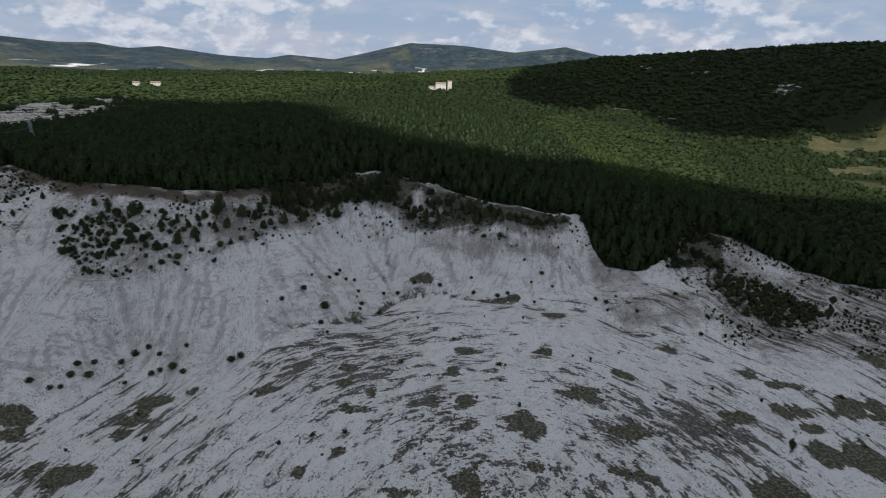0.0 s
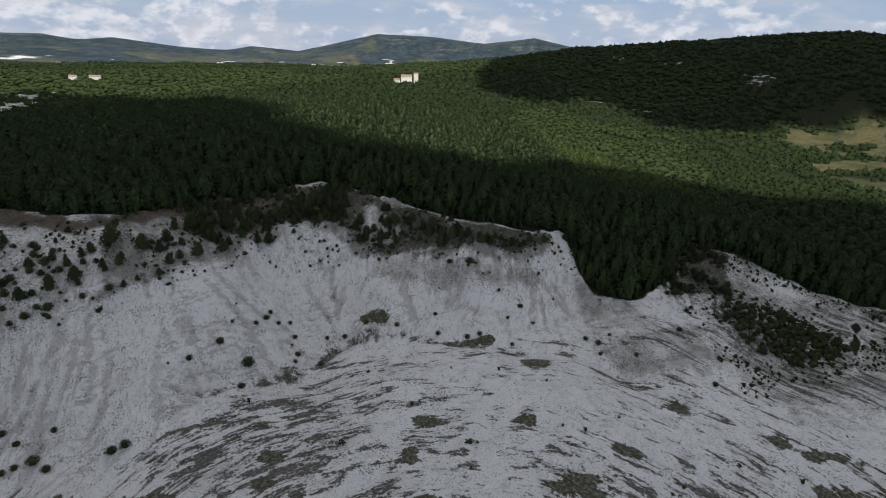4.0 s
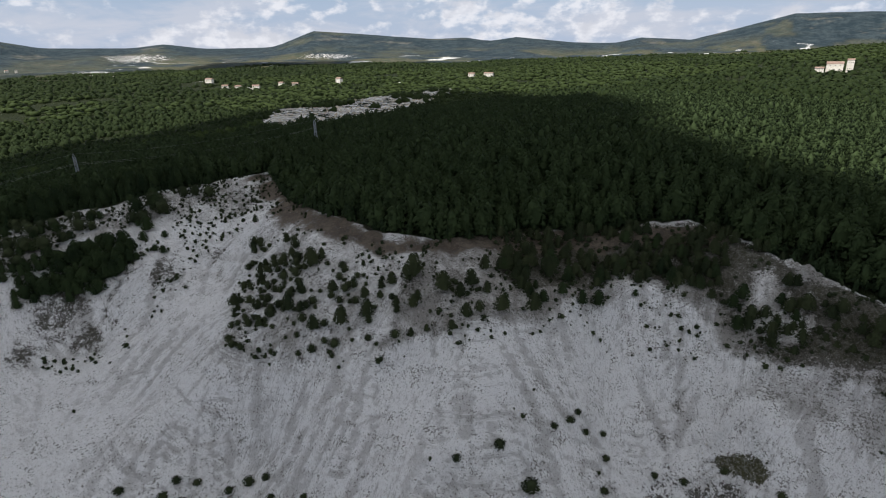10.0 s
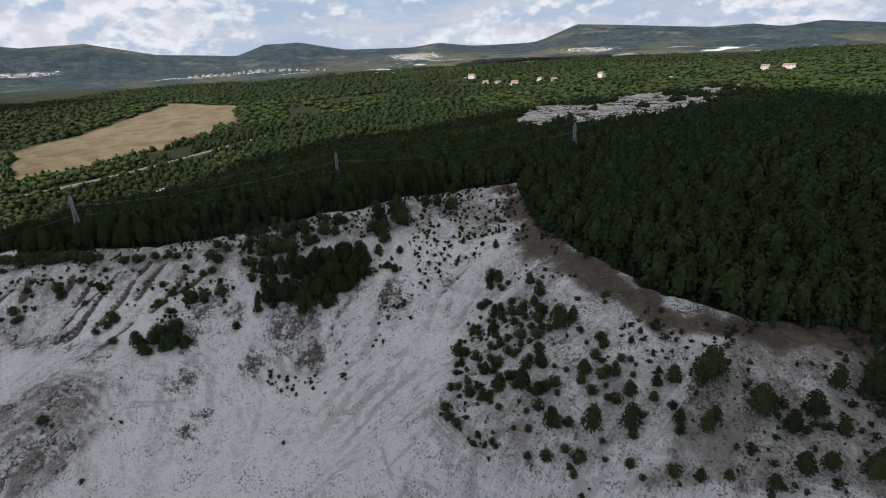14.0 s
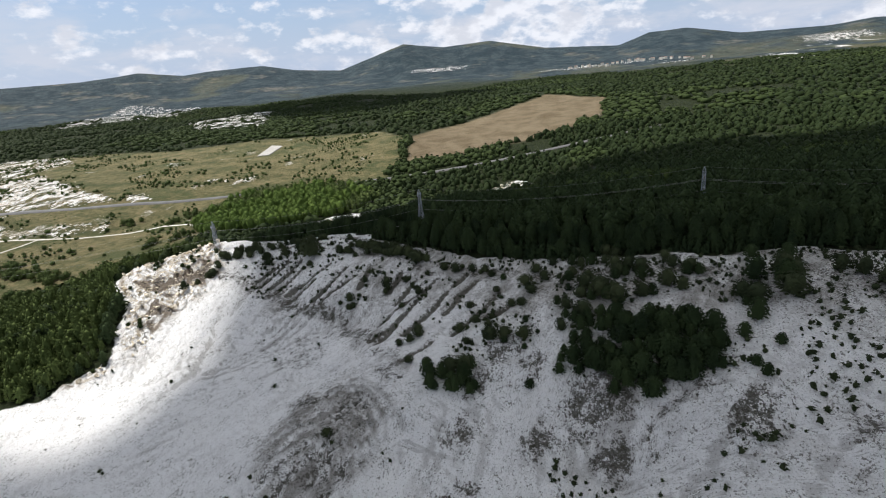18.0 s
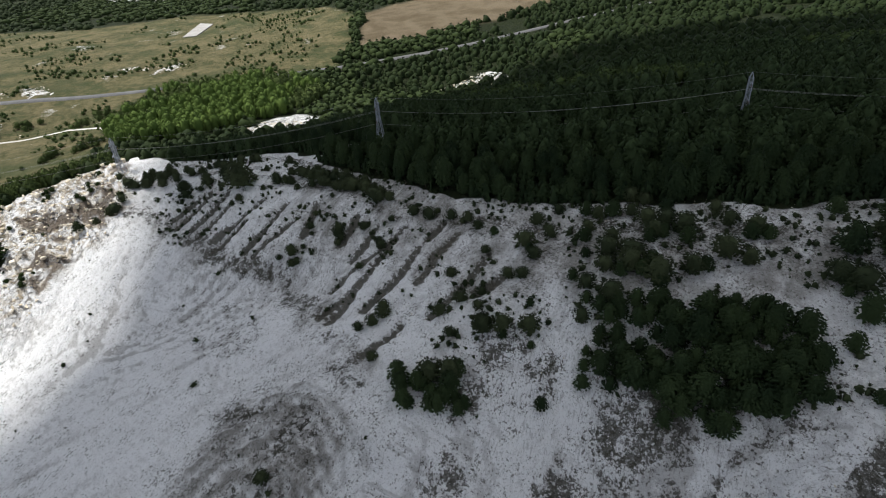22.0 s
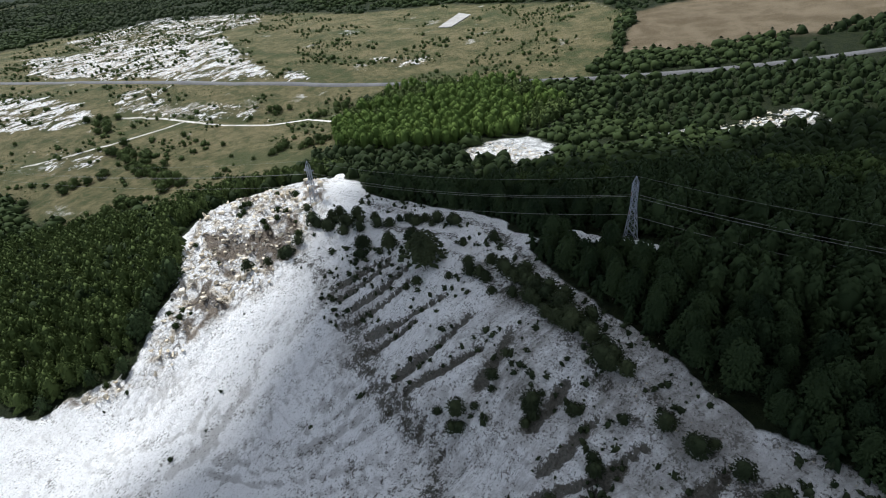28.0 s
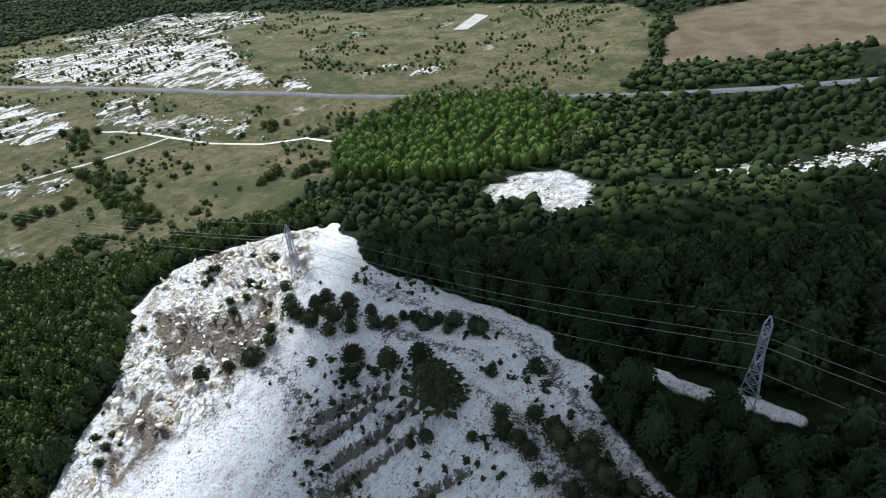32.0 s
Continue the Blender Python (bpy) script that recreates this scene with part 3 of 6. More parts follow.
    grow = np.maximum(grow * (1 - shrub), (0.3 + 0.2 * (soft_noise(X, Y, 14, 93, 3) - 0.5)) * shrub)
    above = rough_edge(BROW_SLOPE, 16, 51, 4)
    grow = np.maximum(grow, (0.78 - 0.5 * np.exp(-(((X + 12) / 12) ** 2 + ((Y - 353) / 9) ** 2))) * above * bare)
    brow = inside(X, Y, BROW) + (soft_noise(X, Y, 9, 24, 2) - 0.5) * 5
    grow = np.maximum(grow, bare * (0.2 + 0.3 * soft_noise(X, Y, 20, 79, 2)) * smooth(-1, 2, brow))
    line, _ = line_field(X, Y, FACE_TOP)
    grow = grow * (1 - 0.75 * smooth(15, 6, line) * smooth(1, -2, brow))
    east = bare * smooth(110, 170, X) * smooth(225, 260, Y)
    grow = np.maximum(grow, east * (0.3 + 0.3 * soft_noise(X, Y, 30, 52, 3)))
    bowl = bare * np.exp(-(((X + 318) / 34) ** 2 + ((Y - 112) / 26) ** 2))
    grow = np.maximum(grow, 0.34 * bowl)
    bank = inside(X, Y, [(140, 330), (165, 372), (200, 362), (190, 345), (176, 318), (150, 318)])
    grow = np.maximum(grow, 0.8 * bare * smooth(-6, 4, bank + (soft_noise(X, Y, 14, 77, 3) - 0.5) * 12))
    for x, y, r in ((-277, 210, 9), (-268, 236, 12), (-275, 190, 8), (-262, 262, 8)):
        grow = np.maximum(grow, 0.55 * bare * np.exp(-(((X - x) ** 2 + (Y - y) ** 2) / r ** 2)))
    clean = np.exp(-(((X + 75) / 34) ** 2 + ((Y - 306) / 12) ** 2)) + np.exp(-(((X + 215) / 12) ** 2 + ((Y - 250) / 40) ** 2))
    for x, y, rx, ry in ((-320, 20, 45, 55), (-300, 40, 40, 40), (-46, 340, 15, 7), (-62, 345, 5, 4), (-14, 358, 4, 10), (-6, 346, 8, 5), (-40, 358, 3, 8), (92, 318, 5, 34), (218, 346, 16, 10)):
        clean = clean + np.exp(-(((X - x) / rx) ** 2 + ((Y - y) / ry) ** 2))
    fan = np.exp(-(((X + 330) / 34) ** 2 + ((Y - 62) / 50) ** 2))
    grow = np.clip(grow * (1 - 0.75 * np.clip(clean, 0, 1)) + 0.22 * fan * bare * (0.5 + soft_noise(rim_run, rim_d * 0.3, 9, 81, 3)), 0, 1)
    for line, w in ((TRACK_RIM, 3.0), (TRACK_LOWER, 1.6)):
        g, _ = line_field(X, Y, line)
        grow = grow * (1 - 0.8 * smooth(w + 1, w - 1, g))
    # brown earth along the brow
    edge, _ = line_field(X, Y, [(-268, 348), (-205, 315), (-165, 304), (-141, 307), (-120, 321), (-102, 344), (-84, 360), (-62, 372), (-40, 380)])
    dirt = smooth(13, 2, edge + (soft_noise(X, Y, 12, 41, 3) - 0.5) * 14) * 0.62
    dirt = np.maximum(dirt, 0.7 * np.exp(-(((X + 286) / 10) ** 2 + ((Y - 356) / 14) ** 2)))
    dirt = np.maximum(dirt, 0.5 * np.exp(-(((X - 105) / 9) ** 2 + ((Y - 340) / 12) ** 2)))
    return chalk, grow, dirt, grass, tan, moss


chalk, grow, dirt, grass, tan, moss = covers()
rocky = rough_edge(ROCKY_SPUR, 14, 48, 4)
dirt = np.maximum(dirt, rocky * 0.55 * smooth(0.47, 0.64, soft_noise(X, Y, 12, 74, 4)))
for poly, share in ((WEST_PIT, 0.82), (WEST_PIT_SMALL, 0.7), (ROCK_SLOPE, 0.85), (ROCK_UPPER, 0.62), (ROCK_KNOLL, 0.9), (ROCK_SCAR, 0.7), (ROCK_LOWER, 0.7), (ROCK_FIELD, 0.75), (ROCK_PATH, 0.55), (MOUND, 0.8), (WHITE_CLIFF, 0.72), (FAR_CLIFF, 0.6), (FAR_ROCKS, 0.5)):
    rocky = np.maximum(rocky, share * rough_edge(poly, 30, 49, 8))
for x, y, rx, ry in SCARS:
    rocky = np.maximum(rocky, 0.62 * smooth(1.6, 0.7, np.hypot((X - x) / rx, (Y - y) / ry)))
old_pit = rough_edge(WEST_PIT, 30, 49, 8)
H = H + old_pit * (4.0 * (soft_noise(X * 0.5 + Y * 0.2, Y, 26, 72, 3) - 0.5) + 6.0 * smooth(-0.2, 1.0, (Y - 520) / 300.0))
spur = rough_edge(ROCKY_SPUR, 14, 48, 4)
H = H + spur * (np.abs(soft_noise(X, Y, 11, 44, 4) - 0.5) * -15 + (np.floor(soft_noise(X, Y, 8, 71, 3) * 6) - 2) * 0.7 + 2.0)
# outcrops stand proud and broken
def weathering():
    """Share of old grey chalk, and where the floor's dome lies."""
    age = 0.02 + 0.5 * (soft_noise(X, Y, 45, 110, 3) - 0.5)
    def lay_on(poly, share, size=10):
        return share * rough_edge(poly, size, 111, 4)
    age = np.maximum(age, lay_on(SHRUB_SLOPE, 0.46))
    lip = inside(X, Y, BROW) + (soft_noise(X, Y, 9, 24, 2) - 0.5) * 5
    age = np.maximum(age, 0.8 * smooth(-1, 2, lip))
    bench = [(-10, 334), (9, 334), (47, 328), (66, 328), (80, 331), (78, 318), (40, 319), (10, 322), (-14, 326)]
    age = np.maximum(age, lay_on(bench, 0.62, 7))
    age = np.maximum(age, lay_on([(94, 332), (123, 315), (133, 293), (166, 308), (160, 280), (140, 262), (101, 266), (92, 290)], 0.62))
    age = np.maximum(age, 0.6 * smooth(140, 175, X) * smooth(225, 250, Y))
    rim_w, _ = line_field(X, Y, RIM_WEST)
    age = np.maximum(age, 0.6 * smooth(46, 16, rim_w + (soft_noise(X, Y, 18, 112, 3) - 0.5) * 22) * smooth(95, 130, Y) * (X < -225))
    age = np.maximum(age, 0.26 * smooth(26, 8, rim_w) * smooth(30, 50, Y) * (X < -300))
    furrow = 0.5 + 0.5 * np.sin(np.degrees(np.arctan2(Y - 168, X + 292)) * 0.9 + 9 * soft_noise(X, Y, 14, 42, 3))
    age = np.maximum(age, heap * (0.85 - 0.55 * furrow + 0.7 * (soft_noise(X, Y, 9, 95, 3) - 0.5)))
    ribs, _ = line_field(X, Y, RIB_FOOT)
    age = np.maximum(age, 0.4 * smooth(12, 2, ribs + (soft_noise(X, Y, 9, 113, 3) - 0.5) * 14))
    fresh = 1.2 * np.exp(-(((X + 322) / 40) ** 2 + ((Y - 50) / 50) ** 2)) + np.exp(-(((X + 222) / 20) ** 2 + ((Y - 262) / 34) ** 2))
    line, _ = line_field(X, Y, FACE_TOP[:8])
    fresh = fresh + smooth(14, 5, line) * smooth(1, -2, lip) + np.exp(-(((X + 47) / 13) ** 2 + ((Y - 340) / 6) ** 2))
    for x, y, rx, ry in ((-15, 359, 4, 9), (-5, 347, 9, 4), (92, 322, 4, 30), (-40, 358, 3, 7), (225, 345, 18, 9)):
        fresh = fresh + 0.8 * np.exp(-(((X - x) / rx) ** 2 + ((Y - y) / ry) ** 2))
    age = np.clip(age * (1 - 0.9 * np.clip(fresh, 0, 1)), 0, 1)
    dome = smooth(-200, -150, X) * (1 - steep) * smooth(300, 285, Y - 0.12 * X)
    return age, dome


age, dome = weathering()
far_rock = np.maximum(chalk, rocky * 0.7) * (1 - bare) * (np.hypot(X, Y) > 300)
H = H + far_rock * (soft_noise(X, Y, 22, 43, 3) - 0.2) * 7


def leafy(name, dark, light, rough=0.75):
    m = bpy.data.materials.new(name)
    m.use_nodes = True
    n = Nodes(m.node_tree)
    pos = n.add("ShaderNodeNewGeometry")
    obj = n.add("ShaderNodeObjectInfo")
    tone = n.math("ADD", n.math("MULTIPLY", n.noise(pos.outputs["Position"], 0.11, 3.0), 0.9), n.math("MULTIPLY", pos.outputs["Random Per Island"], 0.09))
    tone = n.math("ADD", tone, n.math("MULTIPLY", obj.outputs["Random"], 0.35))
    tone = n.math("ADD", tone, 0.12)
    col = n.mix(n.ramp(tone, 0.35, 1.15), dark, light)
    b = n.add("ShaderNodeBsdfPrincipled", {"Base Color": col, "Roughness": rough, "Specular IOR Level": 0.06})
    n.add("ShaderNodeOutputMaterial", {"Surface": b.outputs[0]})
    return m


def plain(name, a, b, scale=3.0, rough=0.8, metal=0.0, bump=0.0):
    m = bpy.data.materials.new(name)
    m.use_nodes = True
    n = Nodes(m.node_tree)
    pos = n.add("ShaderNodeTexCoord").outputs["Object"]
    f = n.noise(pos, scale, 6.0, 0.6)
    f2 = n.noise(pos, scale * 0.13, 3.0, 0.5)
    col = n.mix(n.ramp(n.math("ADD", n.math("MULTIPLY", f, 0.6), n.math("MULTIPLY", f2, 0.4)), 0.36, 0.64), a, b)
    ins = {"Base Color": col, "Roughness": rough, "Metallic": metal}
    if bump:
        ins["Normal"] = n.add("ShaderNodeBump", {"Height": f, "Strength": bump, "Distance": 0.3}).outputs[0]
    s = n.add("ShaderNodeBsdfPrincipled", ins)
    n.add("ShaderNodeOutputMaterial", {"Surface": s.outputs[0]})
    return m


PINE = leafy("pine_needles", rgb(0.013, 0.023, 0.011), rgb(0.04, 0.06, 0.024))
PINE_FAR = leafy("far_pine_needles", rgb(0.012, 0.021, 0.007), rgb(0.029, 0.041, 0.014))
BROAD = leafy("broad_leaves", rgb(0.016, 0.027, 0.009), rgb(0.036, 0.052, 0.017))
POPLAR = leafy("poplar_leaves", rgb(0.05, 0.084, 0.018), rgb(0.115, 0.165, 0.038))
MEADOW_LEAF = leafy("meadow_leaves", rgb(0.032, 0.05, 0.016), rgb(0.085, 0.112, 0.036))
# sunlight put into the colour: lighter copy of the pine green for sunlit woods
VALLEY_LIT = leafy("valley_needles_lit", rgb(0.028, 0.045, 0.014), rgb(0.075, 0.102, 0.031))
SCRUB = leafy("scrub_leaves", rgb(0.019, 0.028, 0.014), rgb(0.054, 0.066, 0.031))
BUSH = leafy("bush_leaves", rgb(0.012, 0.018, 0.009), rgb(0.042, 0.052, 0.024))
BARK = plain("bark", rgb(0.07, 0.05, 0.035), rgb(0.14, 0.1, 0.07), 6.0, 0.9)
STEEL = plain("galvanised_steel", rgb(0.22, 0.24, 0.28), rgb(0.34, 0.36, 0.4), 4.0, 0.55, 0.4)
ASPHALT = plain("asphalt", rgb(0.06, 0.06, 0.063), rgb(0.11, 0.11, 0.112), 0.8, 0.85)
CONCRETE = plain("concrete", rgb(0.24, 0.23, 0.21), rgb(0.38, 0.37, 0.35), 0.3, 0.85)
ROCK = plain("chalk_rock", rgb(0.46, 0.385, 0.27), rgb(0.78, 0.71, 0.58), 0.35, 0.92, 0.0, 0.9)
PLASTER = plain("plaster", rgb(0.62, 0.58, 0.5), rgb(0.78, 0.75, 0.68), 0.8, 0.85)
ROOF = plain("roof_tile", rgb(0.16, 0.1, 0.075), rgb(0.3, 0.22, 0.18), 1.5, 0.85)
GLASS_DARK = plain("window_glass", rgb(0.03, 0.035, 0.04), rgb(0.05, 0.055, 0.06), 1.0, 0.15)
CERAMIC = plain("brown_ceramic", rgb(0.12, 0.06, 0.04), rgb(0.18, 0.09, 0.06), 4.0, 0.3)
CABLE = plain("aluminium_cable", rgb(0.16, 0.16, 0.14), rgb(0.24, 0.24, 0.22), 2.0, 0.6)


def ground_material():
    m = bpy.data.materials.new("pit_ground")
    m.use_nodes = True
    n = Nodes(m.node_tree)
    pos = n.add("ShaderNodeTexCoord").outputs["Object"]
    one = n.add("ShaderNodeSeparateXYZ", {0: n.add("ShaderNodeAttribute", attribute_name="cover").outputs["Vector"]})
    two = n.add("ShaderNodeSeparateXYZ", {0: n.add("ShaderNodeAttribute", attribute_name="field").outputs["Vector"]})
    lay = n.add("ShaderNodeAttribute", attribute_name="lay").outputs["Vector"]
    chalk_a, grow_a, dirt_a = one.outputs
    grass_a, tan_a, steep_a = two.outputs
    coarse = n.noise(pos, 0.035, 5.0, 0.6, 0.4)
    mid = n.noise(pos, 0.16, 6.0, 0.62, 0.6)
    fine = n.noise(pos, 0.9, 6.0, 0.65)
    grit = n.noise(pos, 3.2, 3.0, 0.6)
    streak = n.noise(n.scaled(lay, (0.26, 0.085, 0.085)), 1.0, 7.0, 0.7, 0.7)
    streak2 = n.noise(n.scaled(lay, (1.3, 0.24, 0.24)), 1.0, 6.0, 0.72, 0.6)
    band = n.noise(n.scaled(lay, (0.02, 0.02, 0.3)), 1.0, 5.0, 0.6, 0.4)
    # fresh chalk, weathered chalk, rubble
    run = n.math("ADD", n.math("ADD", n.math("MULTIPLY", streak, 0.2), n.math("MULTIPLY", streak2, 0.45)), n.math("MULTIPLY", fine, 0.35))
    soil = n.math("ADD", n.math("MULTIPLY", mid, 0.6), n.math("MULTIPLY", fine, 0.4))
    pat = n.add("ShaderNodeMix", {"Factor": steep_a, 2: soil, 3: run}, data_type="FLOAT").outputs[0]
    rain = n.add("ShaderNodeSeparateXYZ", {0: n.add("ShaderNodeAttribute", attribute_name="rain").outputs["Vector"]})
    wash_a = n.math("ADD", rain.outputs[0], n.math("MULTIPLY", n.math("SUBTRACT", fine, 0.5), 0.45))
    wash_f = n.math("ADD", n.math("ADD", 0.2, n.math("MULTIPLY", steep_a, 0.3)), n.math("MULTIPLY", rain.outputs[2], 0.3))
    base = n.math("ADD", n.math("MULTIPLY", pat, 0.8), n.math("MULTIPLY", coarse, 0.2))
    pat = n.math("ADD", base, n.math("MULTIPLY", n.math("SUBTRACT", wash_a, base), wash_f))
    sharp = n.math("ADD", pat, n.math("MULTIPLY", n.math("SUBTRACT", n.noise(pos, 1.3, 5.0, 0.7), 0.5), 0.3))
    wear = n.add("ShaderNodeSeparateXYZ", {0: n.add("ShaderNodeAttribute", attribute_name="wear").outputs["Vector"]})
    age_a, dome_a = wear.outputs[0], wear.outputs[1]
    patch = n.math("ADD", n.math("MULTIPLY", n.noise(pos, 0.06, 6.0, 0.68, 0.6), 0.5), n.math("MULTIPLY", n.noise(n.scaled(lay, (0.16, 0.045, 0.045)), 1.0, 6.0, 0.68, 0.9), 0.5))
    old = n.math("ADD", age_a, n.math("ADD", n.math("MULTIPLY", n.math("SUBTRACT", patch, 0.5), 2.6), n.math("MULTIPLY", n.math("SUBTRACT", sharp, 0.47), 1.5)))
    white = n.mix(n.ramp(old, 0.26, 0.98), rgb(0.96, 0.96, 0.96), rgb(0.35, 0.335, 0.315))
    white = n.mix(n.math("MULTIPLY", n.ramp(sharp, 0.47, 0.38), 0.3), white, rgb(0.4, 0.385, 0.37))
    rill = n.math("ADD", n.math("MULTIPLY", streak2, 0.6), n.math("MULTIPLY", n.noise(n.scaled(lay, (2.6, 0.3, 0.3)), 1.0, 4.0, 0.7, 0.4), 0.4))
    white = n.mix(n.math("MULTIPLY", n.ramp(rill, 0.53, 0.575), n.math("MULTIPLY", steep_a, 0.46)), white, rgb(0.34, 0.325, 0.31))
    run_a = n.math("ADD", rain.outputs[0], n.math("MULTIPLY", n.math("SUBTRACT", n.noise(pos, 0.7, 4.0, 0.7), 0.5), 0.35))
    white = n.mix(n.math("MULTIPLY", n.ramp(run_a, 0.47, 0.34), n.math("ADD", 0.05, n.math("MULTIPLY", n.math("MAXIMUM", n.math("MULTIPLY", steep_a, 0.6), rain.outputs[2]), 0.36))), white, rgb(0.3, 0.285, 0.265))
    white = n.mix(n.math("MULTIPLY", n.ramp(band, 0.55, 0.68), n.math("MULTIPLY", steep_a, 0.2)), white, rgb(0.46, 0.42, 0.38))
    pebble = n.math("ADD", n.noise(pos, 1.5, 4.0, 0.66), n.math("MULTIPLY", n.math("SUBTRACT", mid, 0.5), 0.45))
    pebble = n.math("ADD", pebble, n.math("MULTIPLY", age_a, 0.075))
    white = n.mix(n.math("MULTIPLY", n.ramp(pebble, 0.6, 0.628), 0.82), white, rgb(0.16, 0.152, 0.13))
    crumb = n.noise(pos, 2.3, 4.0, 0.75)
    white = n.mix(n.math("MULTIPLY", n.ramp(crumb, 0.45, 0.405), 0.42), white, rgb(0.36, 0.345, 0.325))
    glint = n.noise(pos, 1.1, 4.0, 0.7)
    white = n.mix(n.math("MULTIPLY", n.ramp(glint, 0.56, 0.66), n.math("MULTIPLY", age_a, 0.5)), white, rgb(0.8, 0.79, 0.77))
    # broken rock: pale blocks, dark joints
    three = n.add("ShaderNodeSeparateXYZ", {0: n.add("ShaderNodeAttribute", attribute_name="stone").outputs["Vector"]})
    rocky_a = three.outputs[0]
    bent = n.add("ShaderNodeVectorMath", {0: pos, 1: n.scaled(n.add("ShaderNodeTexNoise", {"Vector": pos, "Scale": 0.25, "Detail": 4.0}).outputs["Color"], (5.0, 5.0, 5.0))}, operation="ADD").outputs[0]
    joint = n.add("ShaderNodeTexVoronoi", {"Vector": n.scaled(bent, (0.2, 0.34, 0.5)), "Scale": 1.0}, feature="DISTANCE_TO_EDGE").outputs["Distance"]
    joint = n.math("MULTIPLY", n.ramp(n.math("ADD", joint, n.math("MULTIPLY", n.math("SUBTRACT", fine, 0.5), 0.3)), 0.0, 0.14, 1.0, 0.0), rocky_a)
    joint = n.math("MULTIPLY", joint, n.ramp(n.noise(pos, 0.3, 4.0, 0.6), 0.42, 0.58))
    white = n.mix(n.math("MULTIPLY", joint, 0.75), white, rgb(0.2, 0.175, 0.14))
    white = n.mix(n.math("MULTIPLY", n.math("MULTIPLY", rocky_a, n.ramp(mid, 0.46, 0.6)), 0.6), white, rgb(0.5, 0.41, 0.28))
    # lichen, weeds and moss: broad on the flat, speckled on the slopes
    swirl = n.add("ShaderNodeAttribute", attribute_name="swirl").outputs["Vector"]
    moss_a = n.add("ShaderNodeSeparateXYZ", {0: swirl}).outputs[2]
    brushed = n.math("ADD", n.math("MULTIPLY", n.noise(n.scaled(swirl, (0.2, 0.06, 0.0)), 1.0, 6.0, 0.62, 0.9), 0.6), n.math("MULTIPLY", n.noise(n.scaled(swirl, (0.75, 0.16, 0.0)), 1.0, 5.0, 0.65, 0.6), 0.4))
    wide = n.math("ADD", n.math("MULTIPLY", brushed, 0.8), n.math("MULTIPLY", fine, 0.2))
    speck = n.math("ADD", n.math("ADD", n.math("MULTIPLY", n.noise(pos, 0.55, 6.0, 0.75), 0.5), n.math("MULTIPLY", n.noise(pos, 1.7, 3.0, 0.65), 0.35)), n.math("MULTIPLY", mid, 0.15))
    lump = n.add("ShaderNodeMix", {"Factor": n.math("SUBTRACT", 1.0, dome_a), 2: wide, 3: speck}, data_type="FLOAT").outputs[0]
    lump = n.math("ADD", lump, n.math("MULTIPLY", n.math("SUBTRACT", 0.5, rain.outputs[0]), n.math("ADD", 0.04, n.math("MULTIPLY", steep_a, 0.15))))
    need = n.math("SUBTRACT", 0.675, n.math("MULTIPLY", grow_a, 0.36))
    weed = n.ramp(n.math("SUBTRACT", lump, need), -0.015, 0.025)
    tuft = n.noise(pos, 1.4, 5.0, 0.7, 0.5)
    weed_col = n.mix(n.ramp(n.math("ADD", grow_a, n.math("MULTIPLY", n.math("SUBTRACT", mid, 0.5), 1.6)), 0.3, 0.9), rgb(0.15, 0.138, 0.122), rgb(0.06, 0.06, 0.036))
    weed_col = n.mix(n.ramp(moss_a, 0.2, 0.7), weed_col, rgb(0.066, 0.066, 0.022))
    weed_col = n.mix(n.ramp(tuft, 0.44, 0.6), weed_col, n.mix(0.6, weed_col, rgb(0.03, 0.031, 0.02)))
    weed_col = n.mix(n.math("MULTIPLY", n.ramp(grit, 0.54, 0.68), 0.5), weed_col, rgb(0.34, 0.32, 0.29))
    col = n.mix(n.math("MULTIPLY", weed, n.ramp(fine, 0.36, 0.56, 0.78, 0.98)), white, weed_col)
    # brown-grey beds of the gullies
    bed = n.ramp(n.math("ADD", three.outputs[1], n.math("MULTIPLY", n.math("SUBTRACT", n.noise(pos, 1.1, 5.0, 0.75), 0.5), 1.8)), 0.34, 0.5)
    bed_col = n.mix(n.ramp(tuft, 0.42, 0.62), rgb(0.13, 0.118, 0.096), rgb(0.06, 0.058, 0.04))
    col = n.mix(n.math("MULTIPLY", bed, 0.92), col, bed_col)
    # grey scree in drifts
    drift = n.noise(n.scaled(lay, (0.05, 0.022, 0.03)), 1.0, 5.0, 0.62, 0.8)
    scree = n.math("MULTIPLY", n.ramp(drift, 0.5, 0.62), n.ramp(n.noise(pos, 0.8, 6.0, 0.78), 0.46, 0.58))
    col = n.mix(n.math("MULTIPLY", scree, 0.16), col, rgb(0.32, 0.305, 0.285))
    earth = n.mix(n.ramp(soil, 0.35, 0.65), rgb(0.075, 0.06, 0.046), rgb(0.21, 0.175, 0.14))
    dirt_f = n.ramp(n.math("ADD", dirt_a, n.math("MULTIPLY", n.math("SUBTRACT", soil, 0.5), 1.0)), 0.25, 0.6)
    col = n.mix(dirt_f, col, earth)
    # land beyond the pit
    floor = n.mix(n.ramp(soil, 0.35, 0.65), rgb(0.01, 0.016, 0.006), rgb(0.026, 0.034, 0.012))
    # distance haze and cloud shade put into the colour: far woods bluish and dark
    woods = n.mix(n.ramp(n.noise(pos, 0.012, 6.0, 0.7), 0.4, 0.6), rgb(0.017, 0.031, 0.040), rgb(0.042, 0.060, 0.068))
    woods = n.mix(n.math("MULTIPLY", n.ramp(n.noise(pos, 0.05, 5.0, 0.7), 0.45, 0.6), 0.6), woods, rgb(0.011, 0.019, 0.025))
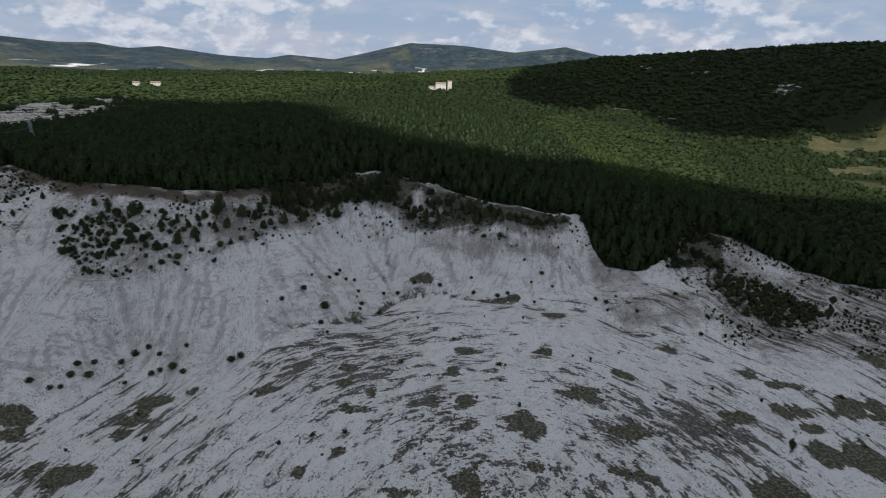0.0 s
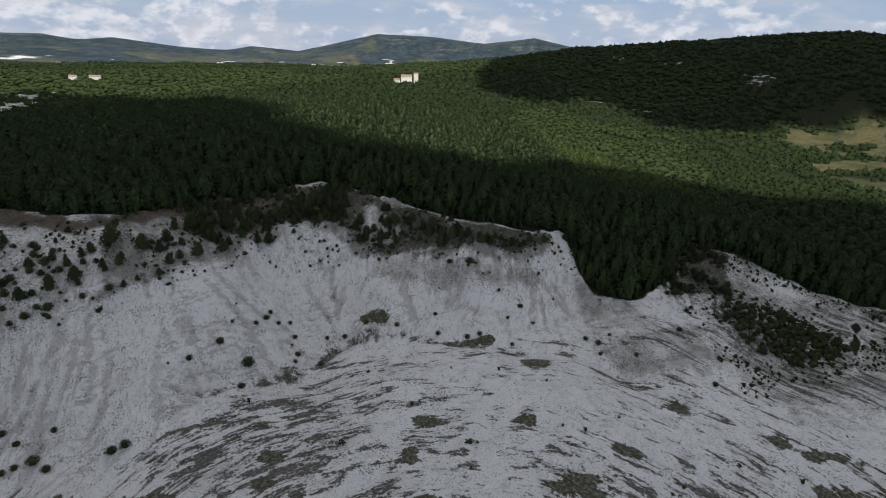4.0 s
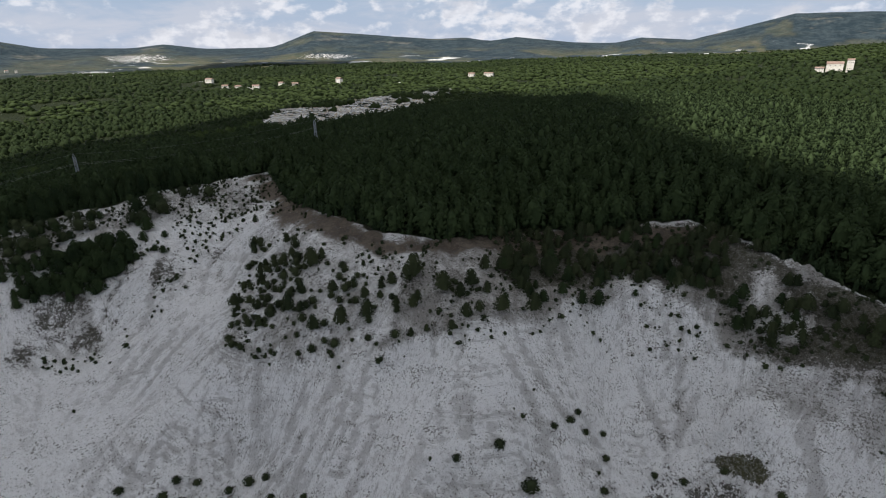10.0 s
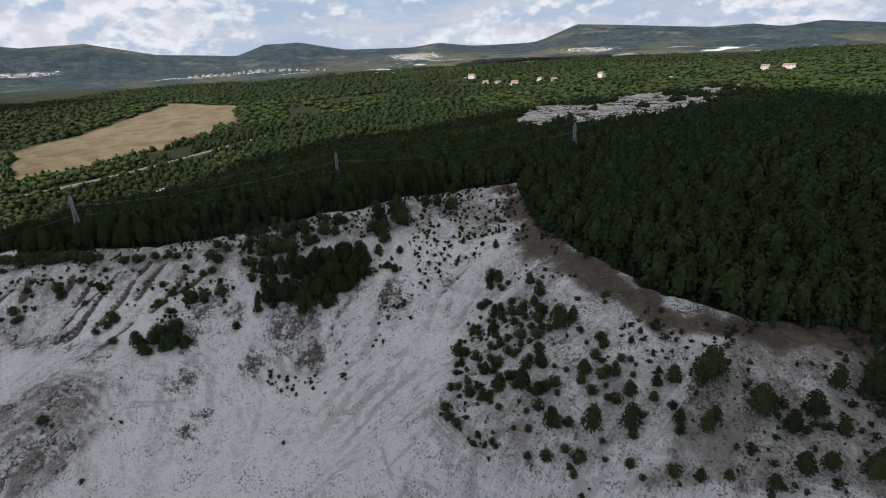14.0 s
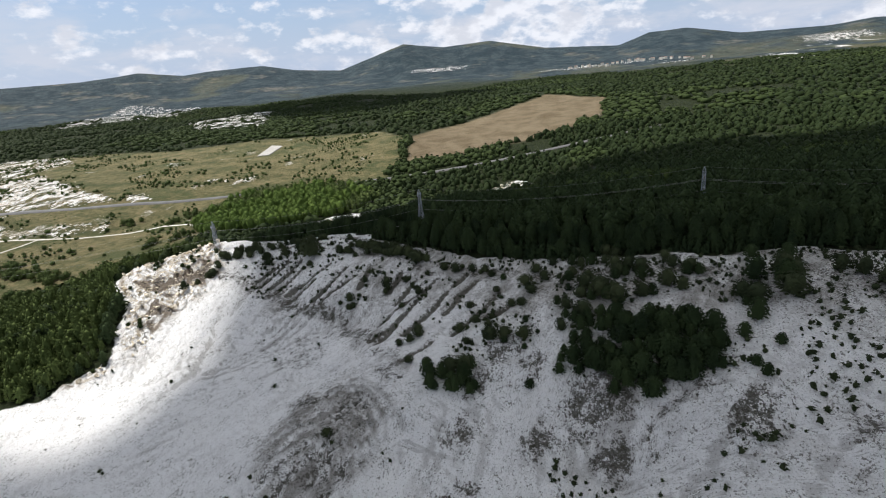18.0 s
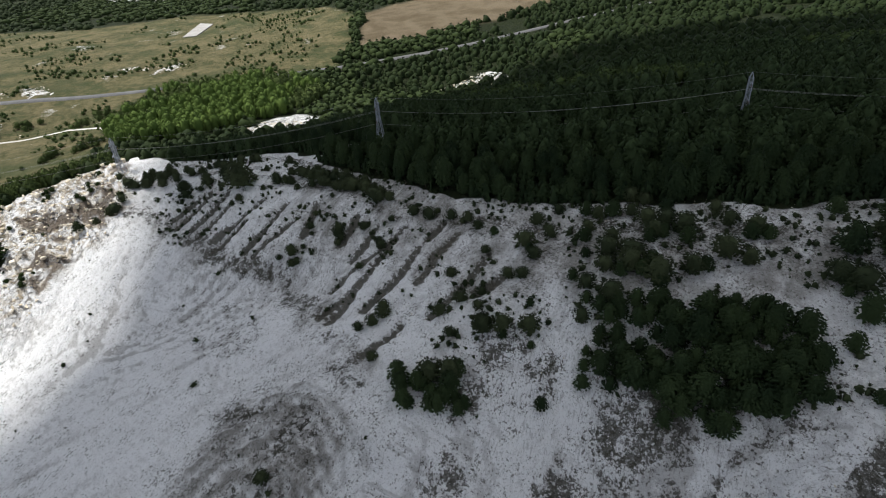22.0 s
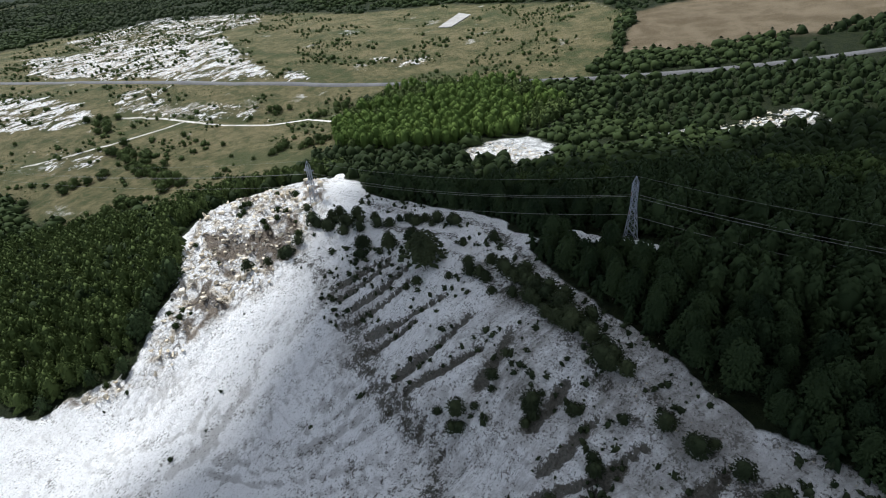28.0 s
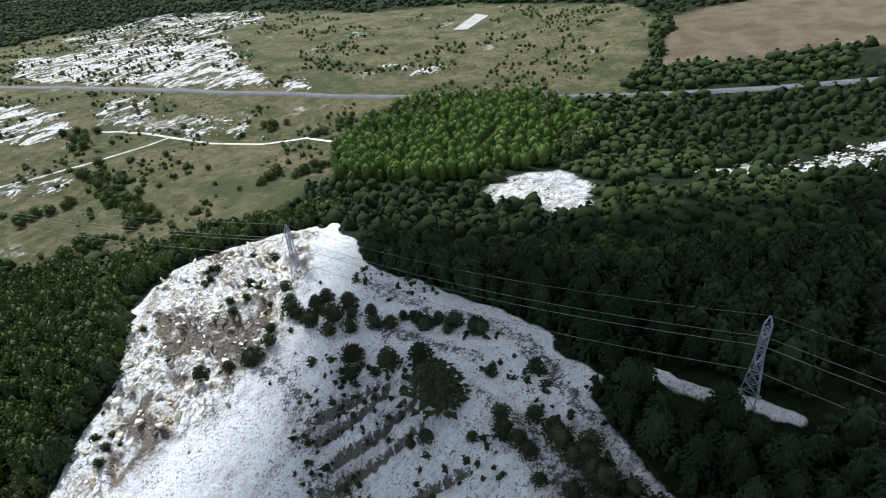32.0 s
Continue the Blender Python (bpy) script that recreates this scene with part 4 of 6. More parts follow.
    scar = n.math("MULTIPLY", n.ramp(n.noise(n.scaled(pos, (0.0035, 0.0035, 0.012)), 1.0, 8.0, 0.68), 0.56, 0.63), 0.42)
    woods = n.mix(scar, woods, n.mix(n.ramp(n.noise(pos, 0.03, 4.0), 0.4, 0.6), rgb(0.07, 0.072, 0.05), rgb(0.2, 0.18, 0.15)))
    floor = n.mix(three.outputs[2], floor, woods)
    turf = n.mix(n.ramp(n.math("ADD", n.math("MULTIPLY", coarse, 0.5), n.math("MULTIPLY", mid, 0.5)), 0.36, 0.62), rgb(0.06, 0.07, 0.027), rgb(0.175, 0.148, 0.077))
    turf = n.mix(n.math("MULTIPLY", n.ramp(fine, 0.52, 0.7), 0.5), turf, rgb(0.036, 0.046, 0.018))
    turf = n.mix(n.math("MULTIPLY", n.ramp(n.noise(pos, 0.018, 5.0, 0.65), 0.5, 0.62), 0.7), turf, rgb(0.05, 0.066, 0.024))
    hay = n.mix(n.ramp(n.math("ADD", n.math("MULTIPLY", coarse, 0.6), n.math("MULTIPLY", fine, 0.4)), 0.38, 0.62), rgb(0.12, 0.094, 0.055), rgb(0.2, 0.16, 0.105))
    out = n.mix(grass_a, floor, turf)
    out = n.mix(tan_a, out, hay)
    edge = n.ramp(n.math("ADD", chalk_a, n.math("MULTIPLY", n.math("SUBTRACT", soil, 0.5), 1.1)), 0.3, 0.62)
    slant = n.add("ShaderNodeMapping", {"Vector": pos, "Rotation": (0.0, 0.0, 0.9), "Scale": (0.035, 0.085, 0.05)}).outputs[0]
    crag = n.math("ADD", n.math("MULTIPLY", n.noise(slant, 1.0, 8.0, 0.72, 0.8), 0.8), n.math("MULTIPLY", n.noise(pos, 0.35, 4.0, 0.7), 0.2))
    crag = n.math("ADD", n.math("MULTIPLY", n.math("SUBTRACT", crag, 0.5), 1.7), 0.5)
    crag = n.ramp(n.math("SUBTRACT", crag, n.math("SUBTRACT", 0.70, n.math("MULTIPLY", rocky_a, 0.29))), 0.0, 0.05)
    crag = n.math("MULTIPLY", crag, n.ramp(rocky_a, 0.05, 0.2))
    edge = n.math("MAXIMUM", edge, crag)
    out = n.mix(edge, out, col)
    out = n.mix(n.math("MULTIPLY", dirt_f, n.math("SUBTRACT", 1.0, edge)), out, earth)
    h = n.math("ADD", n.math("ADD", n.math("MULTIPLY", sharp, 1.6), n.math("MULTIPLY", fine, 0.9)), n.math("ADD", n.math("MULTIPLY", grit, 0.3), n.math("ADD", n.math("MULTIPLY", weed, 0.35), n.math("MULTIPLY", joint, -1.2))))
    bump = n.add("ShaderNodeBump", {"Height": h, "Strength": 1.0, "Distance": 1.7}).outputs[0]
    b = n.add("ShaderNodeBsdfPrincipled", {"Base Color": out, "Roughness": 0.92, "Specular IOR Level": 0.12, "Normal": bump})
    n.add("ShaderNodeOutputMaterial", {"Surface": b.outputs[0]})
    return m


def build_ground():
    ny, nx = X.shape
    k = np.arange(ny * nx).reshape(ny, nx)
    f = np.stack([k[:-1, :-1], k[:-1, 1:], k[1:, 1:], k[1:, :-1]], -1).reshape(-1, 4)
    me = mesh_from("ground", np.stack([X, Y, H], -1).reshape(-1, 3), f, True)
    # third value of stone: distance share for the painted haze tint
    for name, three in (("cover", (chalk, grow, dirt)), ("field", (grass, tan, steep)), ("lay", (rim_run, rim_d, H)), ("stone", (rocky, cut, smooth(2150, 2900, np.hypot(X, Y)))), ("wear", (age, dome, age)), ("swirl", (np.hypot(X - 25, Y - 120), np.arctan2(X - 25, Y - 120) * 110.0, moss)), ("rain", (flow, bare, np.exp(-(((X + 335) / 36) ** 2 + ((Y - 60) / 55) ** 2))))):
        a = me.attributes.new(name, "FLOAT_VECTOR", "POINT")
        a.data.foreach_set("vector", np.stack(three, -1).astype(np.float32).ravel())
    return me


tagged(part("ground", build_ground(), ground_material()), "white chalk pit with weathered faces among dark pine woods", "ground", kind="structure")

# ---- clouds overhead, whose shade lies on the pit and the woods ----
CLOUD_BASE = 2000.0
SHADE_PIT = [(-266, -150), (-280, -30), (-290, 8), (-304, 20), (-324, 28), (-347, 36), (-366, 41), (-384, 44), (-402, 42), (-425, 26), (-448, 4), (-478, 16), (-500, 50), (-550, 103), (-614, 173), (-650, 230),
             (-715, 290), (-707, 421), (-640, 500), (-670, 680), (-610, 880), (-550, 980), (-371, 930), (-300, 830), (-222, 850), (-114, 680), (-64, 560), (-20, 515), (10, 500),
             (60, 490), (108, 550), (157, 590), (309, 580), (480, 560), (560, 350), (560, 0), (300, -200), (0, -250)]
SHADE_EAST = [(173, 1502), (145, 1245), (230, 1100), (384, 1205), (434, 1018), (581, 997), (714, 1064), (834, 1044), (1400, 900), (1600, 1600), (900, 2200), (300, 1900)]
SHADE_WEST = [(-1900, -700), (-1500, -300), (-1450, -60), (-1700, 250), (-2100, 0), (-2300, -500)]
SHADE_FAR = [(-2000, 1400), (-1500, 1700), (-1300, 2300), (-2100, 2400), (-2500, 1900)]


def cloud_material():
    m = bpy.data.materials.new("cloud")
    m.use_nodes = True
    n = Nodes(m.node_tree)
    pos = n.add("ShaderNodeTexCoord").outputs["Object"]
    col = n.mix(n.ramp(n.noise(pos, 0.006, 5.0), 0.3, 0.7), rgb(0.86, 0.87, 0.9), rgb(0.95, 0.95, 0.95))
    a = n.add("ShaderNodeBsdfDiffuse", {"Color": col})
    b = n.add("ShaderNodeBsdfTranslucent", {"Color": col})
    s = n.add("ShaderNodeMixShader", {0: 0.6, 1: a.outputs[0], 2: b.outputs[0]})
    n.add("ShaderNodeOutputMaterial", {"Surface": s.outputs[0]})
    return m


CLOUD = cloud_material()


def ball(sub=2):
    bm = bmesh.new()
    bmesh.ops.create_icosphere(bm, subdivisions=sub, radius=1.0)
    v = np.array([q.co[:] for q in bm.verts])
    f = np.array([[q.index for q in p.verts] for p in bm.faces])
    bm.free()
    return v, f


def joined(variants, kind, at, size, turn):
    """One big mesh of many turned and scaled copies: variants [(verts, faces)], kind, place (n, 3), size (n, 3), turn (n)."""
    vs, fs, base = [], [], 0
    for k, (v, f) in enumerate(variants):
        w = np.nonzero(kind == k)[0]
        if not len(w):
            continue
        c, s = np.cos(turn[w])[:, None], np.sin(turn[w])[:, None]
        p = v[None] * size[w][:, None, :]
        q = np.stack([p[..., 0] * c - p[..., 1] * s, p[..., 0] * s + p[..., 1] * c, p[..., 2]], -1) + at[w][:, None, :]
        vs.append(q.reshape(-1, 3))
        fs.append((f[None] + (np.arange(len(w)) * len(v))[:, None, None] + base).reshape(-1, 3))
        base += len(w) * len(v)
    return np.concatenate(vs), np.concatenate(fs)


def build_cloud(shade, seed):
    rng = np.random.RandomState(seed)
    shift = np.array(sun_way[:2]) / sun_way.z * CLOUD_BASE
    p = np.array(shade, float)
    gx, gy = np.meshgrid(np.arange(p[:, 0].min(), p[:, 0].max(), 34.0), np.arange(p[:, 1].min(), p[:, 1].max(), 34.0))
    x, y = gx.ravel() + rng.uniform(-12, 12, gx.size), gy.ravel() + rng.uniform(-12, 12, gx.size)
    deep = inside(x, y, shade)
    w = deep > 20
    x, y, deep = x[w], y[w], deep[w]
    r = np.clip(deep * 0.9, 24, 62) * rng.uniform(0.85, 1.15, len(x))
    at = np.stack([x + shift[0], y + shift[1], CLOUD_BASE + rng.uniform(-5, 20, len(x)) + np.minimum(deep, 160) * rng.uniform(0, 0.5, len(x))], -1)
    v, f = joined([ball(1)], np.zeros(len(x), int), at, np.stack([r, r, r * 0.62], -1), rng.uniform(0, 6, len(x)))
    return tagged(part("cloud", mesh_from("cloud", v, f, True), CLOUD), "broad grey-white cumulus cloud drifting high overhead", "cloud", "cumulus clouds")


for k, shade in enumerate((SHADE_PIT, SHADE_EAST, SHADE_WEST, SHADE_FAR)):
    build_cloud(shade, 50 + k)

# ---- trees ----


def crown(seed, tufts, shape, core=7, tuft=0.16, fat=0.66):
    """A crown one metre high on unit radius 0.5: a dark lumpy core with tufts of foliage round it. shape: radius by height."""
    rng = np.random.RandomState(seed)
    v, f = [], []
    levels = [0.06, 0.4, 0.76]
    for z in levels:
        for i in range(core):
            a = 2 * math.pi * i / core + rng.uniform(-0.2, 0.2)
            r = shape(z) * fat * rng.uniform(0.75, 1.12)
            v.append((r * math.cos(a), r * math.sin(a), z))
    v.append((0, 0, 0.95))
    for l in range(2):
        for i in range(core):
            a, b = l * core + i, l * core + (i + 1) % core
            f += [(a, b, b + core), (a, b + core, a + core)]
    f += [(2 * core + i, 2 * core + (i + 1) % core, 3 * core) for i in range(core)]
    for k in range(tufts):
        z = 0.04 + 0.94 * ((k + rng.uniform(0, 1)) / tufts) ** 0.9
        a = rng.uniform(0, 2 * math.pi)
        r = shape(z) * rng.uniform(0.66, 1.12)
        s = tuft * rng.uniform(0.7, 1.3) * (0.55 + 0.45 * (1 - z))
        out = np.array((math.cos(a), math.sin(a), 0.0))
        side = np.array((-math.sin(a), math.cos(a), 0.0))
        c = out * r + np.array((0, 0, z))
        lift = rng.uniform(-0.35, 0.25)
        tip = c + out * s * 0.9 + np.array((0, 0, lift * s))
        i = len(v)
        v += [tuple(c - side * s * 0.7 - out * s * 0.5), tuple(c + side * s * 0.7 - out * s * 0.5), tuple(tip), tuple(c - out * s * 0.3 + np.array((0, 0, s * 0.8)))]
        f += [(i, i + 1, i + 2), (i, i + 2, i + 3), (i + 1, i + 3, i + 2)]
    return np.array(v), np.array(f)


def pine_shape(z):
    return 0.5 * min(1.0, 0.35 + z * 3) * max(0.0, 1 - z) ** 0.42 + 0.02


def round_pine_shape(z):
    return 0.5 * min(1.0, 0.45 + z * 2.2) * max(0.0, 1 - z ** 1.6) ** 0.55 + 0.02


def young_pine_shape(z):
    return 0.5 * min(1.0, 0.5 + z * 6) * max(0.0, 1 - z) ** 0.5 + 0.02


def round_shape(z):
    return 0.5 * math.sqrt(max(0.02, 1 - (2 * z - 0.95) ** 2))


def tall_shape(z):
    return 0.5 * math.sqrt(max(0.02, 1 - (2 * z - 0.9) ** 4)) * (1 - 0.35 * z)


def scatter(box, step, keep, seed):
    """Jittered places in a box where keep(x, y) holds."""
    rng = np.random.RandomState(seed)
    gx, gy = np.meshgrid(np.arange(box[0], box[2], step), np.arange(box[1], box[3], step))
    x, y = gx.ravel() + rng.uniform(-0.45, 0.45, gx.size) * step, gy.ravel() + rng.uniform(-0.45, 0.45, gx.size) * step
    w = keep(x, y)
    return x[w], y[w]


def at_grid(field, x, y):
    i = np.clip(np.searchsorted(GX, x), 0, len(GX) - 1)
    j = np.clip(np.searchsorted(GY, y), 0, len(GY) - 1)
    return field[j, i]


def open_ground(x, y):
    """Places with no close wood."""
    far = np.maximum(inside(x, y, PIT), inside(x, y, PIT_EAST)) > -1.5
    for line, w in ((TRACK_RIM, 5.0), (TRACK_NORTH, 4.5), (TRACK_WOOD, 4.0), (ROAD_LINE, 9.0)):
        far |= line_field(x, y, line)[0] < w
    far |= line_field(x, y, PYLON_KNOB)[0] < 5.5
    far |= (at_grid(grass, x, y) > 0.35) | (at_grid(tan, x, y) > 0.3) | (at_grid(chalk, x, y) > 0.35) | ((at_grid(rocky, x, y) > 0.4) & (soft_noise(x, y, 30, 56, 2) < 0.66))
    return far


def in_south_wood(x, y):
    return inside(x, y, WOOD_SOUTH) > 0


def near_wood(x, y):
    near = (np.hypot(x + 130, (y - 330) * 0.9) < 420) & (inside(x, y, POPLARS) < -6)
    return near & (~open_ground(x, y) | in_south_wood(x, y)) & (soft_noise(x, y, 25, 61, 2) > 0.22)


def rim_strip(x, y):
    """The belt of single pines along the western rim."""
    return (inside(x, y, PIT) > -21) & (x < -300) & (y > 85) & (y < 330)


def far_wood(x, y):
    R = np.hypot(x, y)
    d = np.hypot(x + 130, (y - 330) * 0.9)
    return (d >= 420) & (R < 2400) & ~open_ground(x, y) & (inside(x, y, POPLARS) < -6) & (soft_noise(x, y, 120, 62, 3) > 0.3) & ((y > -200) | (x < -300))


def plant(name, variants, x, y, height, width, material, label, seed, sink=0.25):
    rng = np.random.RandomState(seed)
    n = len(x)
    hgt = height(rng, n)
    wid = width * hgt * rng.uniform(0.8, 1.25, n)
    at = np.stack([x, y, ground_z(x, y) - sink], -1)
    v, f = joined(variants, rng.randint(0, len(variants), n), at, np.stack([wid, wid, hgt], -1), rng.uniform(0, 6.28, n))
    return tagged(part(name, mesh_from(name, v, f, True), material), label, "trees", kind="stuff")


near_pines = [crown(100 + k, 26, round_pine_shape, 5, 0.2) for k in range(5)]
fine_pines = [crown(110 + k, 70, pine_shape, 6, 0.15) for k in range(6)]
far_pines = [crown(120 + k, 4, round_pine_shape, 5, 0.26, 0.9) for k in range(4)]
near_broad = [crown(140 + k, 24, round_shape, 6, 0.24, 0.85) for k in range(4)]
leafy_broad = [crown(170 + k, 90, round_shape, 8, 0.11, 0.8) for k in range(4)]
mid_broad = [crown(160 + k, 12, round_shape, 5, 0.28, 0.85) for k in range(4)]
far_broad = [crown(150 + k, 3, round_shape, 4, 0.4, 0.9) for k in range(3)]

x, y = scatter((-520, -240, -260, 0), 4.6, in_south_wood, 70)
plant("valley_pines", fine_pines, x, y, lambda r, n: r.uniform(5.0, 11.5, n), 0.68, VALLEY_LIT, "sunlit mid-green pine wood below the spur", 69)
x, y = scatter((-640, -240, 420, 760), 5.6, lambda x, y: near_wood(x, y) & ~rim_strip(x, y) & ~in_south_wood(x, y), 71)
mixed = ((soft_noise(x, y, 60, 63, 3) > 0.5) & (x < -475)) | ((x > 150) & (y > 480))
edge_of_pit = np.maximum(inside(x, y, PIT), inside(x, y, PIT_EAST)) > -85
for pick, kinds, name in ((~mixed & edge_of_pit, fine_pines, "pine_wood"), (~mixed & ~edge_of_pit, near_pines, "inner_pine_wood")):
    plant(name, kinds, x[pick], y[pick], lambda r, n: r.uniform(6.5, 14.5, n), 0.72, PINE, "dense dark green pine wood round the chalk pit", 72, 0.25 if kinds is fine_pines else 2.0)
plant("mixed_wood", near_broad, x[mixed], y[mixed], lambda r, n: r.uniform(6, 10, n), 0.75, VALLEY_LIT, "mid-green broadleaf trees among the pines", 73)
for step, lo, hi, grow_w in ((7.8, 0, 1000, 1.0), (15.0, 1000, 2400, 1.6)):
    x, y = scatter((-2200, -1900, 1700, 2300), step, lambda x, y: far_wood(x, y) & (np.hypot(x, y) >= lo) & (np.hypot(x, y) < hi), 74)
    mixed = soft_noise(x, y, 260, 65, 3) > 0.56
    plant("far_pine_wood", far_pines, x[~mixed], y[~mixed], lambda r, n: r.uniform(7, 13, n), 1.0 * grow_w, PINE_FAR, "distant dark green pine woods on low hills", 75, 4.0)
    plant("far_broadleaf_wood", far_broad, x[mixed], y[mixed], lambda r, n: r.uniform(6, 11, n), 1.3 * grow_w, BROAD, "distant green broadleaf woods in the valley", 76, 2.5)
x, y = scatter((-760, -130, -530, 80), 6.0, lambda x, y: (inside(x, y, POPLARS) > 0) & (line_field(x, y, ROAD_LINE)[0] > 8), 77)
light = soft_noise(x, y, 60, 66, 2) + np.exp(-(((x + 680) / 60) ** 2 + ((y + 40) / 50) ** 2)) * 0.35 > 0.6
plant("poplar_grove", leafy_broad, x[light], y[light], lambda r, n: r.uniform(6, 15, n), 0.62, POPLAR, "bright green poplar grove in the valley", 78)
plant("valley_wood", near_broad, x[~light], y[~light], lambda r, n: r.uniform(7, 11, n), 0.7, VALLEY_LIT, "green broadleaf wood beside the poplars", 79)
x, y = scatter((-1150, -950, -430, 60), 7.0, lambda x, y: (inside(x, y, WEST_GRASS) > 0) & (line_field(x, y, ROAD_LINE)[0] > 7) & (soft_noise(x, y, 34, 67, 4) + 0.25 * (at_grid(rocky, x, y) > 0.3) * (soft_noise(x, y, 9, 70, 1) - 0.4) > 0.56), 80)
plant("field_scrub", mid_broad, x, y, lambda r, n: 0.9 + 3.6 * r.uniform(0, 1, n) ** 2.5, 1.25, MEADOW_LEAF, "scattered green thorn scrub on dry grass", 81)

# ---- single trees and shrubs of the pit: x, y, height ----
SLOPE_PINES = [(-123, 296, 8.2), (-111, 298, 7.2), (-103, 305, 6.8), (-104, 299, 5.8), (-140, 282, 4.8), (-134, 281, 4.2), (-129, 291, 4.8), (-124, 294, 3.2), (-116, 289, 4.5), (-116, 286, 4.6),
               (-121, 283, 4), (-119, 281, 3), (-131, 287, 3.2), (-129, 284, 3.2), (-144, 292, 2.6), (-104, 317, 5.5), (-100, 321, 5), (-96, 326, 6), (-89, 320, 7), (-84, 331, 8),
               (-97, 306, 4), (-164, 284, 7), (-162, 288, 5.5), (-182, 292, 5.5), (-180, 288, 4.2), (-192, 296, 4.4), (-209, 291, 4.4), (-229, 308, 3.8), (-158, 272, 4.6), (-147, 278, 4.6)]
SLOPE_PINES_EAST = [(-129, 276, 6), (-135, 269, 6.5), (-143, 263, 6), (-156, 264, 6), (-151, 265, 4.6), (-85, 315, 5), (-89, 302, 5.4), (-80, 310, 5.8), (-95, 297, 4.2), (-100, 287, 3.6), (-107, 282, 2.8),
                    (-111, 278, 3.2), (-98, 293, 5), (-171, 262, 4.4), (-177, 272, 4), (-186, 276, 4.6), (-193, 284, 4), (-163, 256, 4), (-184, 262, 3.6)]
SLOPE_LOW = [(-216, 299), (-186, 290), (-150, 290), (-122, 285), (-112, 276), (-120, 268), (-134, 258), (-154, 251), (-171, 245), (-182, 253), (-207, 279)]
BROW_PINES = [(-97, 330, 5), (-90, 324, 5), (-99, 322, 5), (-84, 319, 4), (-84, 315, 4), (-79, 315, 5), (-89, 305, 5), (-86, 336, 7), (-76, 331, 7), (-74, 320, 5), (-68, 325, 6),
              (-64, 330, 6), (-66, 337, 7), (-65, 364, 6), (-48, 353, 6), (-43, 350, 6), (-62, 349, 5), (-54, 367, 5), (-75, 347, 4), (-53, 339, 3), (-30, 358, 6), (-34, 363, 6),
              (-20, 354, 6), (-34, 352, 5), (-19, 344, 5), (-22, 350, 5), (-8, 355, 4), (-8, 347, 4), (-44, 367, 5), (-40, 357, 6), (-3, 350, 4), (-48, 359, 6)]
RIB_SHRUBS = [(-349, 120, 2), (-347, 125, 3), (-352, 129, 2), (-356, 132, 2), (-353, 143, 3), (-350, 143, 2.5), (-343, 160, 2.5), (-352, 164, 2.5), (-354, 154, 2), (-317, 186, 3),
              (-305, 189, 3.5), (-292, 195, 5), (-300, 194, 3), (-308, 195, 3), (-308, 165, 3.5), (-305, 162, 4), (-333, 154, 2.5), (-293, 186, 3), (-291, 164, 2.5), (-340, 190, 2.5),
              (-335, 195, 3), (-398, 126, 4.5), (-388, 141, 4.5), (-387, 131, 4), (-368, 159, 3), (-400, 106, 4), (-402, 61, 4), (-349, 181, 2.5), (-323, 197, 2.5), (-380, 138, 4)]
SHELF_TREES = [(-331, 229, 5), (-311, 246, 4), (-298, 237, 5), (-296, 252, 5), (-304, 266, 4.5), (-303, 270, 4.5), (-302, 220, 4), (-290, 229, 4), (-293, 222, 3.5), (-284, 224, 4),
               (-282, 240, 8), (-277, 239, 7), (-293, 284, 8), (-289, 292, 8), (-272, 277, 7), (-280, 277, 4), (-277, 251, 7), (-275, 260, 8), (-272, 265, 8), (-267, 252, 8),
               (-264, 259, 8), (-270, 246, 7), (-270, 239, 8), (-271, 229, 8), (-276, 223, 7), (-259, 252, 7), (-264, 264, 6), (-266, 271, 5), (-310, 242, 4), (-307, 251, 4.5)]
SHELF_FRONT = [(-279, 178, 6), (-277, 186, 6), (-281, 188, 5), (-268, 250, 9), (-276, 244, 10), (-261, 250, 7), (-265, 242, 7), (-266, 235, 7), (-262, 256, 7), (-299, 232, 5), (-293, 240, 5),
               (-254, 270, 4), (-250, 271, 3.5), (-261, 279, 4), (-257, 262, 4), (-284, 207, 2.5), (-270, 208, 4), (-288, 200, 3), (-296, 208, 3), (-258, 244, 6)]
SPUR_TREES = [(-407, 59, 5.5), (-407, 71, 6), (-410, 79, 6), (-400, 89, 10.5), (-391, 91, 3), (-389, 88, 2.5), (-396, 108, 4), (-395, 112, 4), (-393, 115, 3.5), (-421, 62, 4),
              (-425, 64, 3), (-426, 67, 3.5), (-423, 32, 5), (-427, 75, 4), (-427, 87, 4), (-426, 43, 5), (-424, 53, 3.5), (-416, 108, 3.5), (-399, 118, 4.5), (-388, 119, 3),
              (-393, 102, 2.5), (-401, 79, 2), (-402, 113, 3), (-412, 98, 2.5), (-417, 34, 5), (-427, 33, 4.5), (-424, 73, 4), (-404, 68, 3), (-399, 24, 5), (-390, 13, 4.5), (-396, 18, 4)]
RIM_TREES = [(-406, 136, 6), (-402, 150, 7), (-400, 158, 7), (-396, 160, 7), (-390, 164, 7.5), (-384, 168, 7), (-374, 178, 6.5), (-365, 187, 6), (-357, 194, 6),
             (-347, 206, 5.5), (-343, 222, 5), (-327, 236, 5), (-322, 250, 4.5), (-318, 226, 4.5), (-305, 300, 6), (-299, 330, 5), (-310, 290, 4.5), (-300, 240, 5), (-330, 200, 3), (-318, 210, 3), (-310, 225, 3.5)]
